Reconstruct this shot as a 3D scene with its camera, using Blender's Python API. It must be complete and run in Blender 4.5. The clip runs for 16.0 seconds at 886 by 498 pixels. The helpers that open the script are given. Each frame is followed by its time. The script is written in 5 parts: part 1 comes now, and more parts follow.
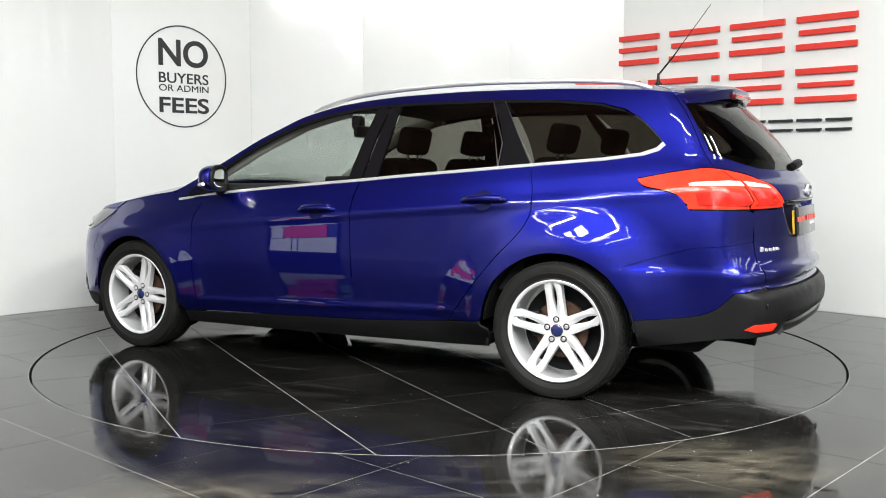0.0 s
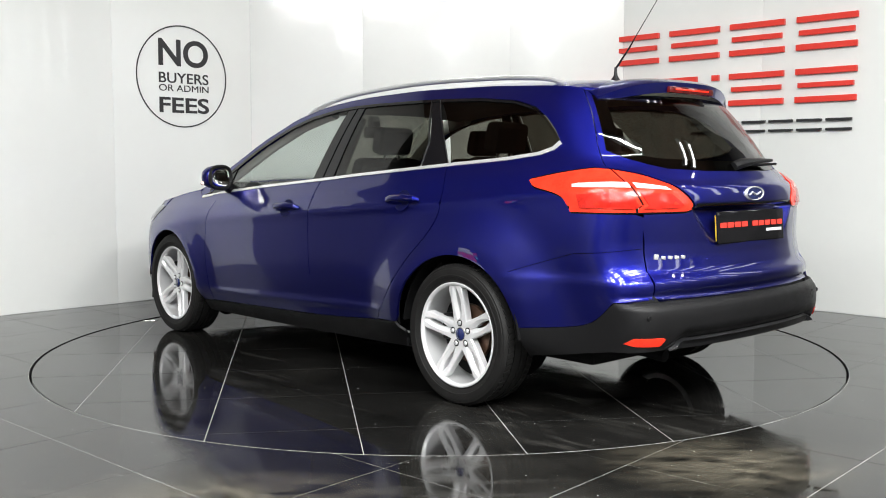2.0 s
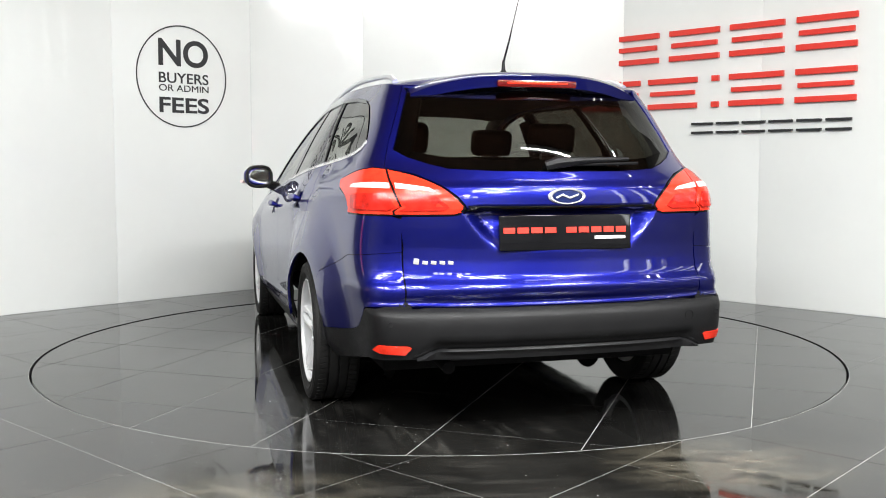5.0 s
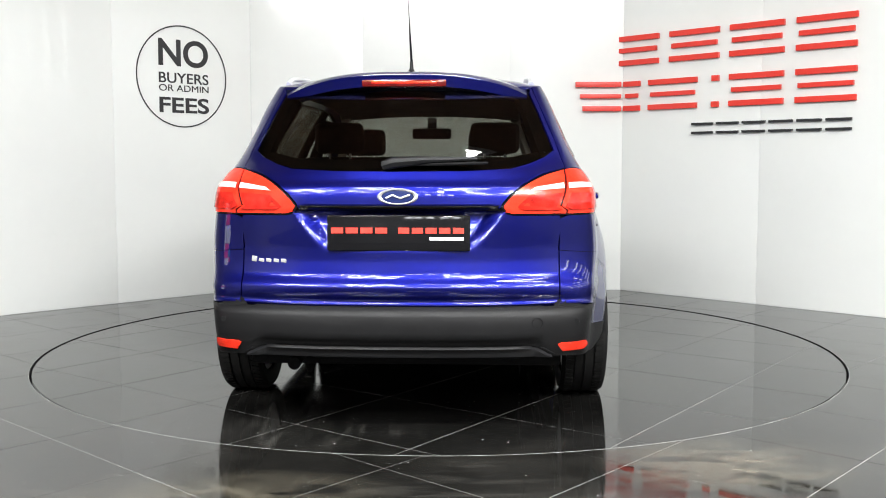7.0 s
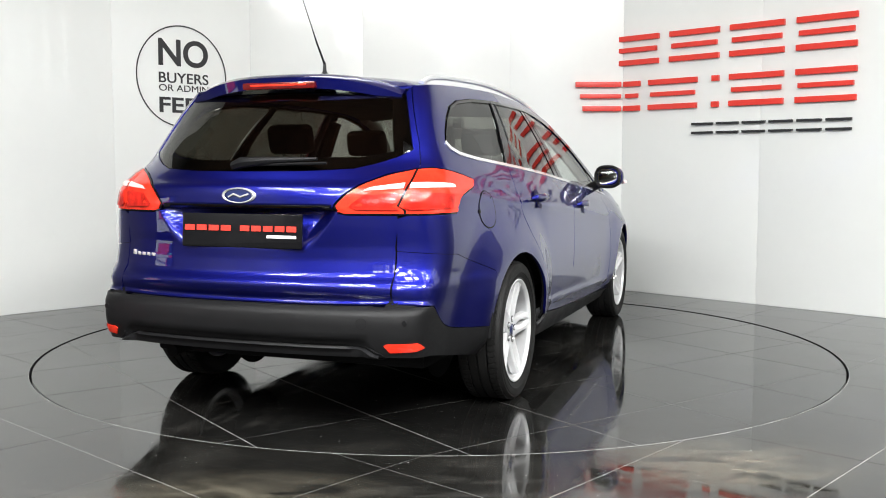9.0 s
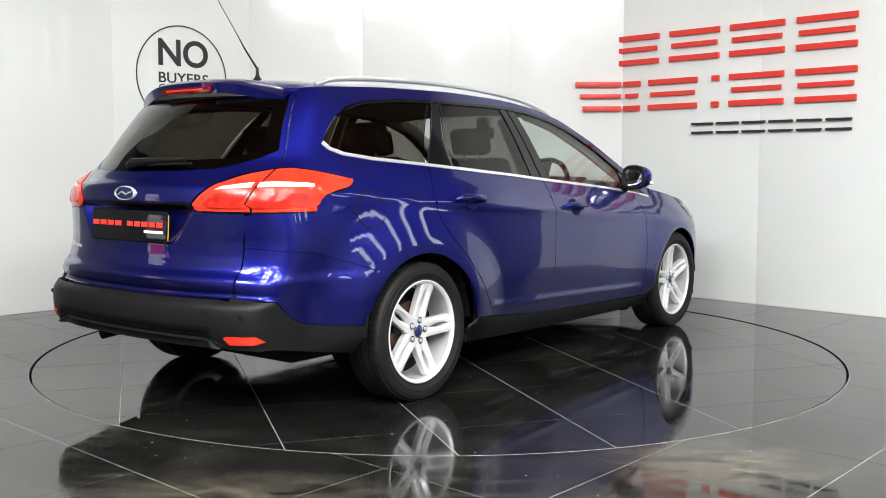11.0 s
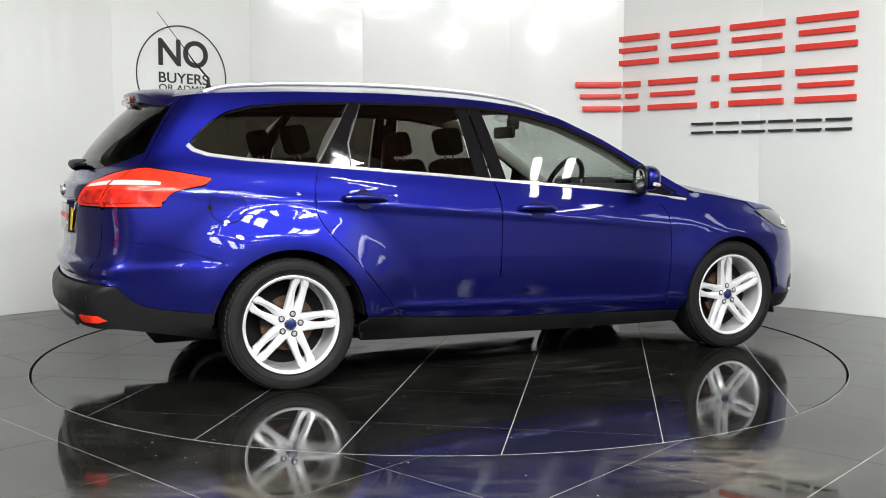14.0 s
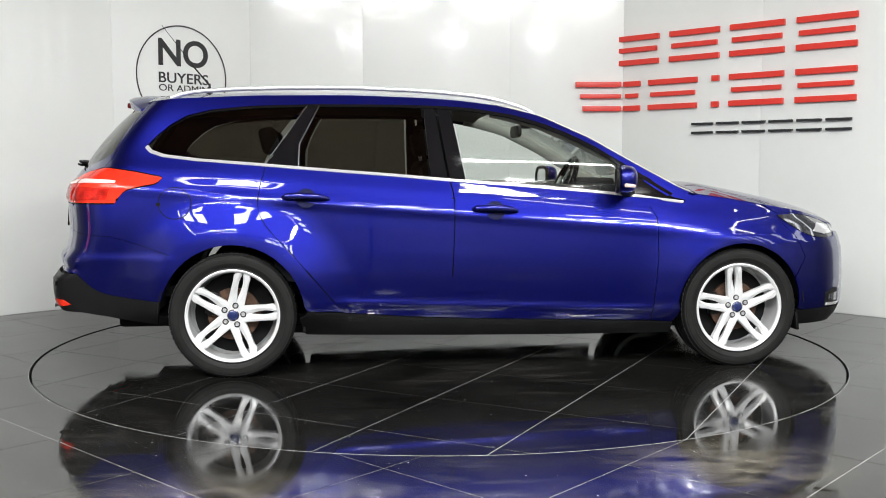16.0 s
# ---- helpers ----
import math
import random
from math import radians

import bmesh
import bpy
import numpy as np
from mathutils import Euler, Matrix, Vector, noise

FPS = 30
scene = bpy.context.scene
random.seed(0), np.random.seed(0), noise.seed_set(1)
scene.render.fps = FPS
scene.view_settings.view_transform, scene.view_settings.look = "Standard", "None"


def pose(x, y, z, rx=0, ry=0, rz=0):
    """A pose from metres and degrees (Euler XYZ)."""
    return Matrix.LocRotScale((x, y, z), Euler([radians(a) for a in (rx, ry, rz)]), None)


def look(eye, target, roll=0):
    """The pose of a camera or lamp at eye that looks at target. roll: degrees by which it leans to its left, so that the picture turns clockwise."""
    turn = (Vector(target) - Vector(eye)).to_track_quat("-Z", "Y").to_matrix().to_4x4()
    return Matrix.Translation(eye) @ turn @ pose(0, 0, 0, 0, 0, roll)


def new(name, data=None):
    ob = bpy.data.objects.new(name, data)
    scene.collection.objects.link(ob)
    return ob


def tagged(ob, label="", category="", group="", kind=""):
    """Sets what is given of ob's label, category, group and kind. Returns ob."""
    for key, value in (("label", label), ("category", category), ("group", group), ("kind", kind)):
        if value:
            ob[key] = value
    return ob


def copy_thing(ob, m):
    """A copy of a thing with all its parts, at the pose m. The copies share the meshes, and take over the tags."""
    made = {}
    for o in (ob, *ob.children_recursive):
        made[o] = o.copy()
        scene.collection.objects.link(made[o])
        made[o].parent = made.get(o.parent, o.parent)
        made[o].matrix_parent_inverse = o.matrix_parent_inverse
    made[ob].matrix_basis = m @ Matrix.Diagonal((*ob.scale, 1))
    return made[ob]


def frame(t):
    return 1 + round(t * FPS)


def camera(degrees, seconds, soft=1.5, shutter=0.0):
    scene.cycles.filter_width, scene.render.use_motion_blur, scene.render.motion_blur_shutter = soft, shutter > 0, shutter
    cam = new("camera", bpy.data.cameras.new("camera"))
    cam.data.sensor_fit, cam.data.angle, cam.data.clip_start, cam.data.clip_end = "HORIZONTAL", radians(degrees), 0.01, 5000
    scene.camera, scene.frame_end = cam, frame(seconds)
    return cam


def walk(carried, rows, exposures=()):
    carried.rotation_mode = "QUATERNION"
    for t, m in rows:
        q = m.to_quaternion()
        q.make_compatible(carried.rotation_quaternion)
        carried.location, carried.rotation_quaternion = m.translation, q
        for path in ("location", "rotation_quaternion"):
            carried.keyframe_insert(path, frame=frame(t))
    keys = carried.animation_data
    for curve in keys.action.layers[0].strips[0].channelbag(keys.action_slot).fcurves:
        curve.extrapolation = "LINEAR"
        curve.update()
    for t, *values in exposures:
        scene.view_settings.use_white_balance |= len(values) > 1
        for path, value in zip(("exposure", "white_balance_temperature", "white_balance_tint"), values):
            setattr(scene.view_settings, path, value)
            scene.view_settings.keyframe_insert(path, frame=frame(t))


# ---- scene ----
cam = camera(49.1, 16.0, soft=1.0)
EYE = Vector((0.0, -5.737, 1.0565))
AIM = EYE + Vector((math.sin(0.00356) * math.cos(0.0838), math.cos(0.00356) * math.cos(0.0838), -math.sin(0.0838)))
walk(cam, [(0.0, look(EYE, AIM, 0.02)), (16.0, look(EYE, AIM, 0.02))],
     exposures=[(0.0, 0.40), (1.5, 0.30), (3.5, 0.34), (7.0, 0.45), (9.0, 0.38), (11.3, 0.28), (13.0, 0.15), (16.0, 0.15)])

# ---- world and lamps ----
world = bpy.data.worlds.new("showroom_air")
scene.world = world
world.use_nodes = True
world.node_tree.nodes["Background"].inputs[0].default_value = (0.9, 0.95, 1.0, 1)
world.node_tree.nodes["Background"].inputs[1].default_value = 0.25

CEIL = 4.3
# battens: x, y, turn in degrees, watts
LAMPS = [(-0.75, 1.3, 0, 12.5), (0.75, 1.3, 0, 13.5), (1.85, -2.72, 12, 19), (-3.6, -5.4, 0, 135), (-1.3, -5.6, 0, 118), (1.1, -5.6, 0, 118), (3.5, -5.4, 0, 285),
         (-2.4, -7.6, 0, 130), (2.2, -7.6, 0, 130)]


def lamp(name, x, y, z, sx, sy, watts, aim=(0, 0, -1), color=(0.985, 0.985, 0.955)):
    d = bpy.data.lights.new(name, "AREA")
    d.shape, d.size, d.size_y, d.energy, d.color = "RECTANGLE", sx, sy, watts, color
    ob = new(name, d)
    ob.matrix_world = look((x, y, z), (x + aim[0], y + aim[1] + 1e-4, z + aim[2]))
    return ob


for x, y, turn, watts in LAMPS:
    ob = lamp("tube_glow", x, y, CEIL - 0.14, 1.45, 0.06, watts)
    ob.matrix_world = Matrix.Translation((x, y, CEIL - 0.14)) @ Matrix.Rotation(radians(turn), 4, "Z")
# a pair of short tubes beyond the turntable's right side
TWINS = [(3.85, -1.55), (4.15, -1.30)]
for x, y in TWINS:
    ob = lamp("tube_glow", x, y, CEIL - 0.14, 0.55, 0.10, 4.5)
    ob.matrix_world = Matrix.Translation((x, y, CEIL - 0.14)) @ Matrix.Rotation(radians(-50), 4, "Z")
# daylight through roof lights behind the camera
ROOFLIGHTS = [(x, y) for x in (-3.9, -3.3, -1.5, -0.9, 0.9, 1.5, 3.2, 3.8) for y in (-4.6, -6.6)]
for x, y in ROOFLIGHTS:
    lamp("roof_daylight", x, y, CEIL - 0.03, 0.42, 0.7, 28, (0, 0, -1), (0.93, 0.97, 1.0))
# slim fluorescent tubes: x, y, turn in degrees
STRIPS = [(2.4, -3.15, 0), (0.5, -4.0, 0), (-1.5, -4.0, 0), (4.35, -4.9, 90), (4.75, -5.7, 90), (2.6, -4.9, 90), (4.3, -7.8, 90), (3.3, -7.9, 0), (2.4, -9.1, 0), (0.2, -9.2, 0), (4.7, -2.2, 60), (3.2, -3.7, 0),
          (-4.4, -4.9, 90), (-4.75, -6.3, 90), (-4.3, -7.9, 90), (-3.3, -8.0, 0), (-2.4, -9.1, 0), (-2.6, -4.9, 90)]
d = bpy.data.lights.new("spot_glow", "AREA")
d.shape, d.size, d.energy = "DISK", 0.22, 30
spot_glow = new("spot_glow", d)
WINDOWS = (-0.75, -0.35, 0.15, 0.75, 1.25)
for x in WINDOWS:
    lamp("pane_glow", x, -9.72, 3.72, 0.28, 0.6, 8, (0, 1, 0), (0.93, 0.97, 1.0))
# unseen slim lit panes added high in the east wall, for upright streaks in the paint
ADDED_SLITS = (-0.5, -1.3, -2.0, -2.9, -3.6, -4.6)
for y in ADDED_SLITS:
    lamp("pane_glow", 4.97, y, 2.55, 0.16, 1.9, 4.0, (-1, 0, 0), (0.93, 0.97, 1.0))
spot_glow.matrix_world = look((0.5, -6.6, 3.25), (0, 0, 1))

# ---- materials ----


def mat(name, color, rough=0.5, metal=0.0, coat=0.0, noise_scale=0.0, vary=0.0, bump=0.0, bump_scale=200.0, spec=0.5, emit=0.0, rough_vary=0.0):
    m = bpy.data.materials.new(name)
    m.use_nodes = True
    nt = m.node_tree
    b = nt.nodes["Principled BSDF"]
    b.inputs["Base Color"].default_value = (*color, 1)
    b.inputs["Roughness"].default_value = rough
    b.inputs["Metallic"].default_value = metal
    b.inputs["Coat Weight"].default_value = coat
    b.inputs["Coat Roughness"].default_value = 0.02
    b.inputs["Specular IOR Level"].default_value = spec
    if emit:
        b.inputs["Emission Color"].default_value = (*color, 1)
        b.inputs["Emission Strength"].default_value = emit
    tc = nt.nodes.new("ShaderNodeTexCoord")

    def tex(scale, detail=4):
        n = nt.nodes.new("ShaderNodeTexNoise")
        n.inputs["Scale"].default_value, n.inputs["Detail"].default_value = scale, detail
        nt.links.new(tc.outputs["Object"], n.inputs["Vector"])
        return n

    if vary:
        a, c = tex(noise_scale), tex(noise_scale * 9)
        add = nt.nodes.new("ShaderNodeMath")
        add.operation = "MULTIPLY_ADD"
        add.inputs[1].default_value = 0.4
        nt.links.new(c.outputs["Fac"], add.inputs[0])
        nt.links.new(a.outputs["Fac"], add.inputs[2])
        r = nt.nodes.new("ShaderNodeValToRGB")
        r.color_ramp.elements[0].position, r.color_ramp.elements[1].position = 0.45, 0.95
        r.color_ramp.elements[0].color = (*[v * (1 - vary) for v in color], 1)
        r.color_ramp.elements[1].color = (*[min(1, v * (1 + vary)) for v in color], 1)
        nt.links.new(add.outputs[0], r.inputs[0])
        nt.links.new(r.outputs[0], b.inputs["Base Color"])
    if rough_vary:
        n = tex(noise_scale * 2.3, 6)
        mr = nt.nodes.new("ShaderNodeMapRange")
        mr.inputs[1].default_value, mr.inputs[2].default_value = 0.35, 0.7
        mr.inputs[3].default_value, mr.inputs[4].default_value = max(0.0, rough - rough_vary), rough + rough_vary
        nt.links.new(n.outputs["Fac"], mr.inputs[0])
        nt.links.new(mr.outputs[0], b.inputs["Roughness"])
    if bump:
        n = tex(bump_scale, 3)
        bp = nt.nodes.new("ShaderNodeBump")
        bp.inputs["Strength"].default_value, bp.inputs["Distance"].default_value = bump, 0.002
        nt.links.new(n.outputs["Fac"], bp.inputs["Height"])
        nt.links.new(bp.outputs[0], b.inputs["Normal"])
    return m


def glass_mat(name, tint, gloss=1.0):
    m = bpy.data.materials.new(name)
    m.use_nodes = True
    nt = m.node_tree
    nt.nodes.remove(nt.nodes["Principled BSDF"])
    out = nt.nodes["Material Output"]
    t, g, x, f, pw, ad = (nt.nodes.new(k) for k in ("ShaderNodeBsdfTransparent", "ShaderNodeBsdfGlossy", "ShaderNodeMixShader", "ShaderNodeLayerWeight", "ShaderNodeMath", "ShaderNodeMath"))
    t.inputs[0].default_value = (*tint, 1)
    g.inputs["Roughness"].default_value = 0.01
    f.inputs["Blend"].default_value = 0.5
    pw.operation, ad.operation = "POWER", "MULTIPLY_ADD"
    pw.inputs[1].default_value, ad.inputs[1].default_value, ad.inputs[2].default_value = 5.0, 0.93, 0.07
    nt.links.new(f.outputs["Facing"], pw.inputs[0])
    nt.links.new(pw.outputs[0], ad.inputs[0])
    nt.links.new(ad.outputs[0], x.inputs[0])
    nt.links.new(t.outputs[0], x.inputs[1])
    nt.links.new(g.outputs[0], x.inputs[2])
    nt.links.new(x.outputs[0], out.inputs["Surface"])
    return m


def floor_mat(name, base, turning):
    """Polished black porcelain: faint clouds, smears in the gloss, wiped dust and white specks. Its pattern lies in the room, or turns with the table."""
    m = mat(name, base, rough=0.07, noise_scale=1.6, vary=0.6, rough_vary=0.06, spec=0.5)
    nt = m.node_tree
    b = nt.nodes["Principled BSDF"]
    at = nt.nodes["Texture Coordinate"].outputs["Object"]
    if not turning:
        place = nt.nodes.new("ShaderNodeNewGeometry").outputs["Position"]
        for link in [k for k in nt.links if k.from_socket == at]:
            nt.links.new(place, link.to_socket)
        at = place

    def calc(op, x, y=None, z=None, clamp=False):
        n = nt.nodes.new("ShaderNodeMath")
        n.operation, n.use_clamp = op, clamp
        for k, v in enumerate((x, y, z)):
            if v is None:
                continue
            if isinstance(v, (int, float)):
                n.inputs[k].default_value = v
            else:
                nt.links.new(v, n.inputs[k])
        return n.outputs[0]

    def cloud(scale, lo, hi, stretch=(1, 1, 1), turn=0.0, detail=8, distortion=0.8):
        mp = nt.nodes.new("ShaderNodeMapping")
        mp.inputs["Scale"].default_value, mp.inputs["Rotation"].default_value = stretch, (0, 0, turn)
        nt.links.new(at, mp.inputs["Vector"])
        n = nt.nodes.new("ShaderNodeTexNoise")
        n.inputs["Scale"].default_value, n.inputs["Detail"].default_value, n.inputs["Distortion"].default_value = scale, detail, distortion
        nt.links.new(mp.outputs[0], n.inputs["Vector"])
        r = nt.nodes.new("ShaderNodeMapRange")
        r.inputs[1].default_value, r.inputs[2].default_value = lo, hi
        nt.links.new(n.outputs["Fac"], r.inputs[0])
        return r.outputs[0]

    def blend(fac, x, color):
        n = nt.nodes.new("ShaderNodeMix")
        n.data_type = "RGBA"
        nt.links.new(fac, n.inputs["Factor"])
        nt.links.new(x, n.inputs["A"])
        n.inputs["B"].default_value = (*color, 1)
        return n.outputs["Result"]

    haze = cloud(1.1, 0.52, 0.76, distortion=1.2)
    wiped = calc("MULTIPLY", cloud(2.6, 0.52, 0.70, (1, 5.5, 1), 0.5), cloud(0.9, 0.46, 0.62))
    colour = blend(calc("MULTIPLY", haze, 0.5), b.inputs["Base Color"].links[0].from_socket, (0.036, 0.034, 0.030))
    colour = blend(calc("MULTIPLY", wiped, 0.36), colour, (0.085, 0.082, 0.074))
    dull = calc("MULTIPLY_ADD", wiped, 0.10, calc("MULTIPLY", haze, 0.10))
    if not turning:
        # two dusty patches at the table's front edge; the right holds a painted sign reflection
        sep = nt.nodes.new("ShaderNodeSeparateXYZ")
        nt.links.new(at, sep.inputs[0])
        grain = cloud(5.0, 0.30, 0.66, (1, 2.4, 1), 0.9)
        for px, py, rx, ry, amount in ((1.02, -2.37, 0.42, 0.34, 0.62), (-0.66, -2.66, 0.50, 0.22, 0.4)):
            u = calc("DIVIDE", calc("SUBTRACT", sep.outputs[0], px), rx)
            v = calc("DIVIDE", calc("SUBTRACT", sep.outputs[1], py), ry)
            rr = calc("SQRT", calc("ADD", calc("MULTIPLY", u, u), calc("MULTIPLY", v, v)))
            inside = calc("MULTIPLY", calc("MULTIPLY", calc("SUBTRACT", 1.15, rr, clamp=True), grain), amount)
            colour = blend(inside, colour, (0.20, 0.18, 0.135))
            dull = calc("MULTIPLY_ADD", inside, 0.22, dull)
    vor = nt.nodes.new("ShaderNodeTexVoronoi")
    vor.inputs["Scale"].default_value = 27.0
    nt.links.new(at, vor.inputs["Vector"])
    n = nt.nodes.new("ShaderNodeTexWhiteNoise")
    nt.links.new(vor.outputs["Position"], n.inputs["Vector"])
    size = nt.nodes.new("ShaderNodeMapRange")
    size.inputs[1].default_value, size.inputs[2].default_value = 0.35, 1.0
    size.inputs[3].default_value, size.inputs[4].default_value = 0.0, 0.085
    nt.links.new(n.outputs["Value"], size.inputs[0])
    speck = calc("LESS_THAN", vor.outputs["Distance"], size.outputs[0])
    nt.links.new(blend(speck, colour, (0.6, 0.6, 0.6)), b.inputs["Base Color"])
    nt.links.new(calc("ADD", b.inputs["Roughness"].links[0].from_socket, dull), b.inputs["Roughness"])
    return m


TILE = floor_mat("black polished tile", (0.0100, 0.0097, 0.0088), False)
TABLE_TILE = floor_mat("black polished turntable tile", (0.0085, 0.0083, 0.0078), True)
GROUT = mat("grey grout", (0.36, 0.36, 0.35), 0.7, noise_scale=12, vary=0.3)
WALL = mat("gloss white panel", (0.79, 0.81, 0.787), 0.26, coat=0.4, noise_scale=1.5, vary=0.015, bump=0.015, bump_scale=1.2)
GROOVE = mat("panel joint strip", (0.76, 0.77, 0.76), 0.4, noise_scale=6, vary=0.05)
CEILM = mat("brown timber ceiling", (0.20, 0.098, 0.058), 0.8, noise_scale=0.5, vary=0.75)
BACKM = mat("showroom wall grey", (0.11, 0.107, 0.104), 0.6, noise_scale=0.5, vary=0.6)
RED = mat("red acrylic", (0.72, 0.045, 0.03), 0.35, noise_scale=5, vary=0.04)
BLACKV = mat("black vinyl", (0.02, 0.02, 0.022), 0.45, noise_scale=8, vary=0.1)
PAINT = mat("deep blue metallic paint", (0.0044, 0.0072, 0.166), 0.42, metal=0.92, coat=1.0, noise_scale=3, vary=0.06, bump=0.015, bump_scale=2500)
BLACKP = mat("black textured plastic", (0.0065, 0.0065, 0.007), 0.45, spec=0.24, noise_scale=6, vary=0.15, bump=0.25, bump_scale=900, rough_vary=0.05)
DARK = mat("underbody black", (0.006, 0.006, 0.0065), 0.8, spec=0.15, noise_scale=6, vary=0.3)
PAINT.node_tree.nodes["Principled BSDF"].inputs["Coat IOR"].default_value = 1.52
GLOSSB = mat("gloss black trim", (0.006, 0.006, 0.007), 0.06, spec=0.4, noise_scale=4, vary=0.05)
CHROME = mat("chrome", (0.82, 0.82, 0.83), 0.08, metal=1.0, noise_scale=8, vary=0.03)
SATIN = mat("satin aluminium", (0.80, 0.81, 0.82), 0.30, metal=0.75, noise_scale=8, vary=0.03)
BRIGHT = mat("polished bright trim", (0.84, 0.84, 0.85), 0.16, metal=0.6, coat=0.6, noise_scale=8, vary=0.03)
GREYT = mat("grey anodised trim", (0.25, 0.25, 0.26), 0.3, metal=1.0, noise_scale=8, vary=0.04)
ALLOY = mat("silver alloy paint", (0.74, 0.745, 0.75), 0.32, metal=0.3, coat=0.4, noise_scale=10, vary=0.04)
RUBBER = mat("tyre rubber", (0.008, 0.0078, 0.0075), 0.62, spec=0.25, noise_scale=14, vary=0.35, bump=0.3, bump_scale=260)
RUST = mat("rusty brake disc", (0.09, 0.05, 0.032), 0.5, metal=0.6, noise_scale=30, vary=0.45)
REDLENS = mat("red lamp lens", (0.70, 0.032, 0.014), 0.14, coat=0.2, spec=0.3, noise_scale=16, vary=0.3, bump=0.3, bump_scale=60)
DARKRED = mat("dark red brake lens", (0.10, 0.004, 0.004), 0.12, coat=0.6, noise_scale=30, vary=0.4)
DEEPRED = mat("deep red lamp lens", (0.50, 0.016, 0.009), 0.15, coat=0.1, spec=0.3, noise_scale=22, vary=0.5, bump=0.25, bump_scale=55)
CLEARLENS = mat("pale lamp lens", (0.80, 0.62, 0.58), 0.22, coat=0.35, noise_scale=30, vary=0.1, bump=0.2, bump_scale=90)
HEADLENS = mat("clear headlamp", (0.07, 0.072, 0.08), 0.05, metal=0.4, coat=1.0, noise_scale=14, vary=0.6)
FABRIC = mat("charcoal seat cloth", (0.014, 0.0145, 0.016), 0.9, noise_scale=25, vary=0.3, bump=0.4, bump_scale=500)
ROOFL = mat("grey roof lining cloth", (0.16, 0.155, 0.14), 0.9, noise_scale=12, vary=0.15)
TRIMC = mat("pale interior trim", (0.42, 0.41, 0.38), 0.8, noise_scale=10, vary=0.1)
YELLOW = mat("yellow reflective plate", (0.75, 0.48, 0.02), 0.4, noise_scale=10, vary=0.08)
WHITEP = mat("white print", (0.75, 0.75, 0.75), 0.5, noise_scale=10, vary=0.04)
BLUEB = mat("blue enamel", (0.013, 0.022, 0.095), 0.15, coat=1.0, noise_scale=20, vary=0.1)
PRIVACY = glass_mat("privacy glass", (0.22, 0.215, 0.19))
SIDEGLASS = glass_mat("dark side glass", (0.19, 0.185, 0.16))
CLEAR = glass_mat("green tinted glass", (0.90, 0.935, 0.91))

# ---- helpers for building ----


def mesh_of(name, bm):
    me = bpy.data.meshes.new(name)
    bm.to_mesh(me)
    bm.free()
    return me


def smooth(me, angle=35):
    for p in me.polygons:
        p.use_smooth = True
    me.set_sharp_from_angle(angle=radians(angle))
    return me


def part(name, bm, material, parent, label="", angle=35):
    me = smooth(mesh_of(name, bm), angle) if isinstance(bm, bmesh.types.BMesh) else bm
    if not me.materials:
        me.materials.append(material)
    ob = new(name, me)
    ob.parent = parent
    return tagged(ob, label) if label else ob


def thing(name, label, category, group="", kind=""):
    return tagged(new(name), label, category, group, kind)


def box(bm, c, s, bev=0.0, m=None, seg=2):
    r = bmesh.ops.create_cube(bm, size=1.0)
    vs = r["verts"]
    bmesh.ops.scale(bm, vec=s, verts=vs)
    if bev:
        es = list({e for v in vs for e in v.link_edges})
        r2 = bmesh.ops.bevel(bm, geom=es, offset=bev, segments=seg, affect="EDGES", profile=0.6)
        vs = list({v for f in r2["faces"] for v in f.verts} | {v for v in vs if v.is_valid})
    M = Matrix.Translation(c) @ (m or Matrix())
    bmesh.ops.transform(bm, matrix=M, verts=vs)
    return vs


def boxm(c, s, bev=0.0, m=None, seg=2):
    bm = bmesh.new()
    box(bm, c, s, bev, m, seg)
    return bm


def lathe(profile, seg=64, axis="Y", arc=(0, 360)):
    """Turns a profile of (radius, height) round an axis."""
    bm = bmesh.new()
    a0, a1 = radians(arc[0]), radians(arc[1])
    full = arc[1] - arc[0] >= 360
    n = seg if full else seg + 1
    rings = []
    for i in range(n):
        a = a0 + (a1 - a0) * i / seg
        ring = []
        for r, h in profile:
            p = (r * math.cos(a), h, r * math.sin(a)) if axis == "Y" else (r * math.cos(a), r * math.sin(a), h)
            ring.append(bm.verts.new(p))
        rings.append(ring)
    for i in range(seg if full else n - 1):
        A, B = rings[i], rings[(i + 1) % n]
        for j in range(len(profile) - 1):
            bm.faces.new((A[j], A[j + 1], B[j + 1], B[j]))
    bmesh.ops.remove_doubles(bm, verts=bm.verts, dist=1e-5)
    bmesh.ops.recalc_face_normals(bm, faces=bm.faces)
    return bm


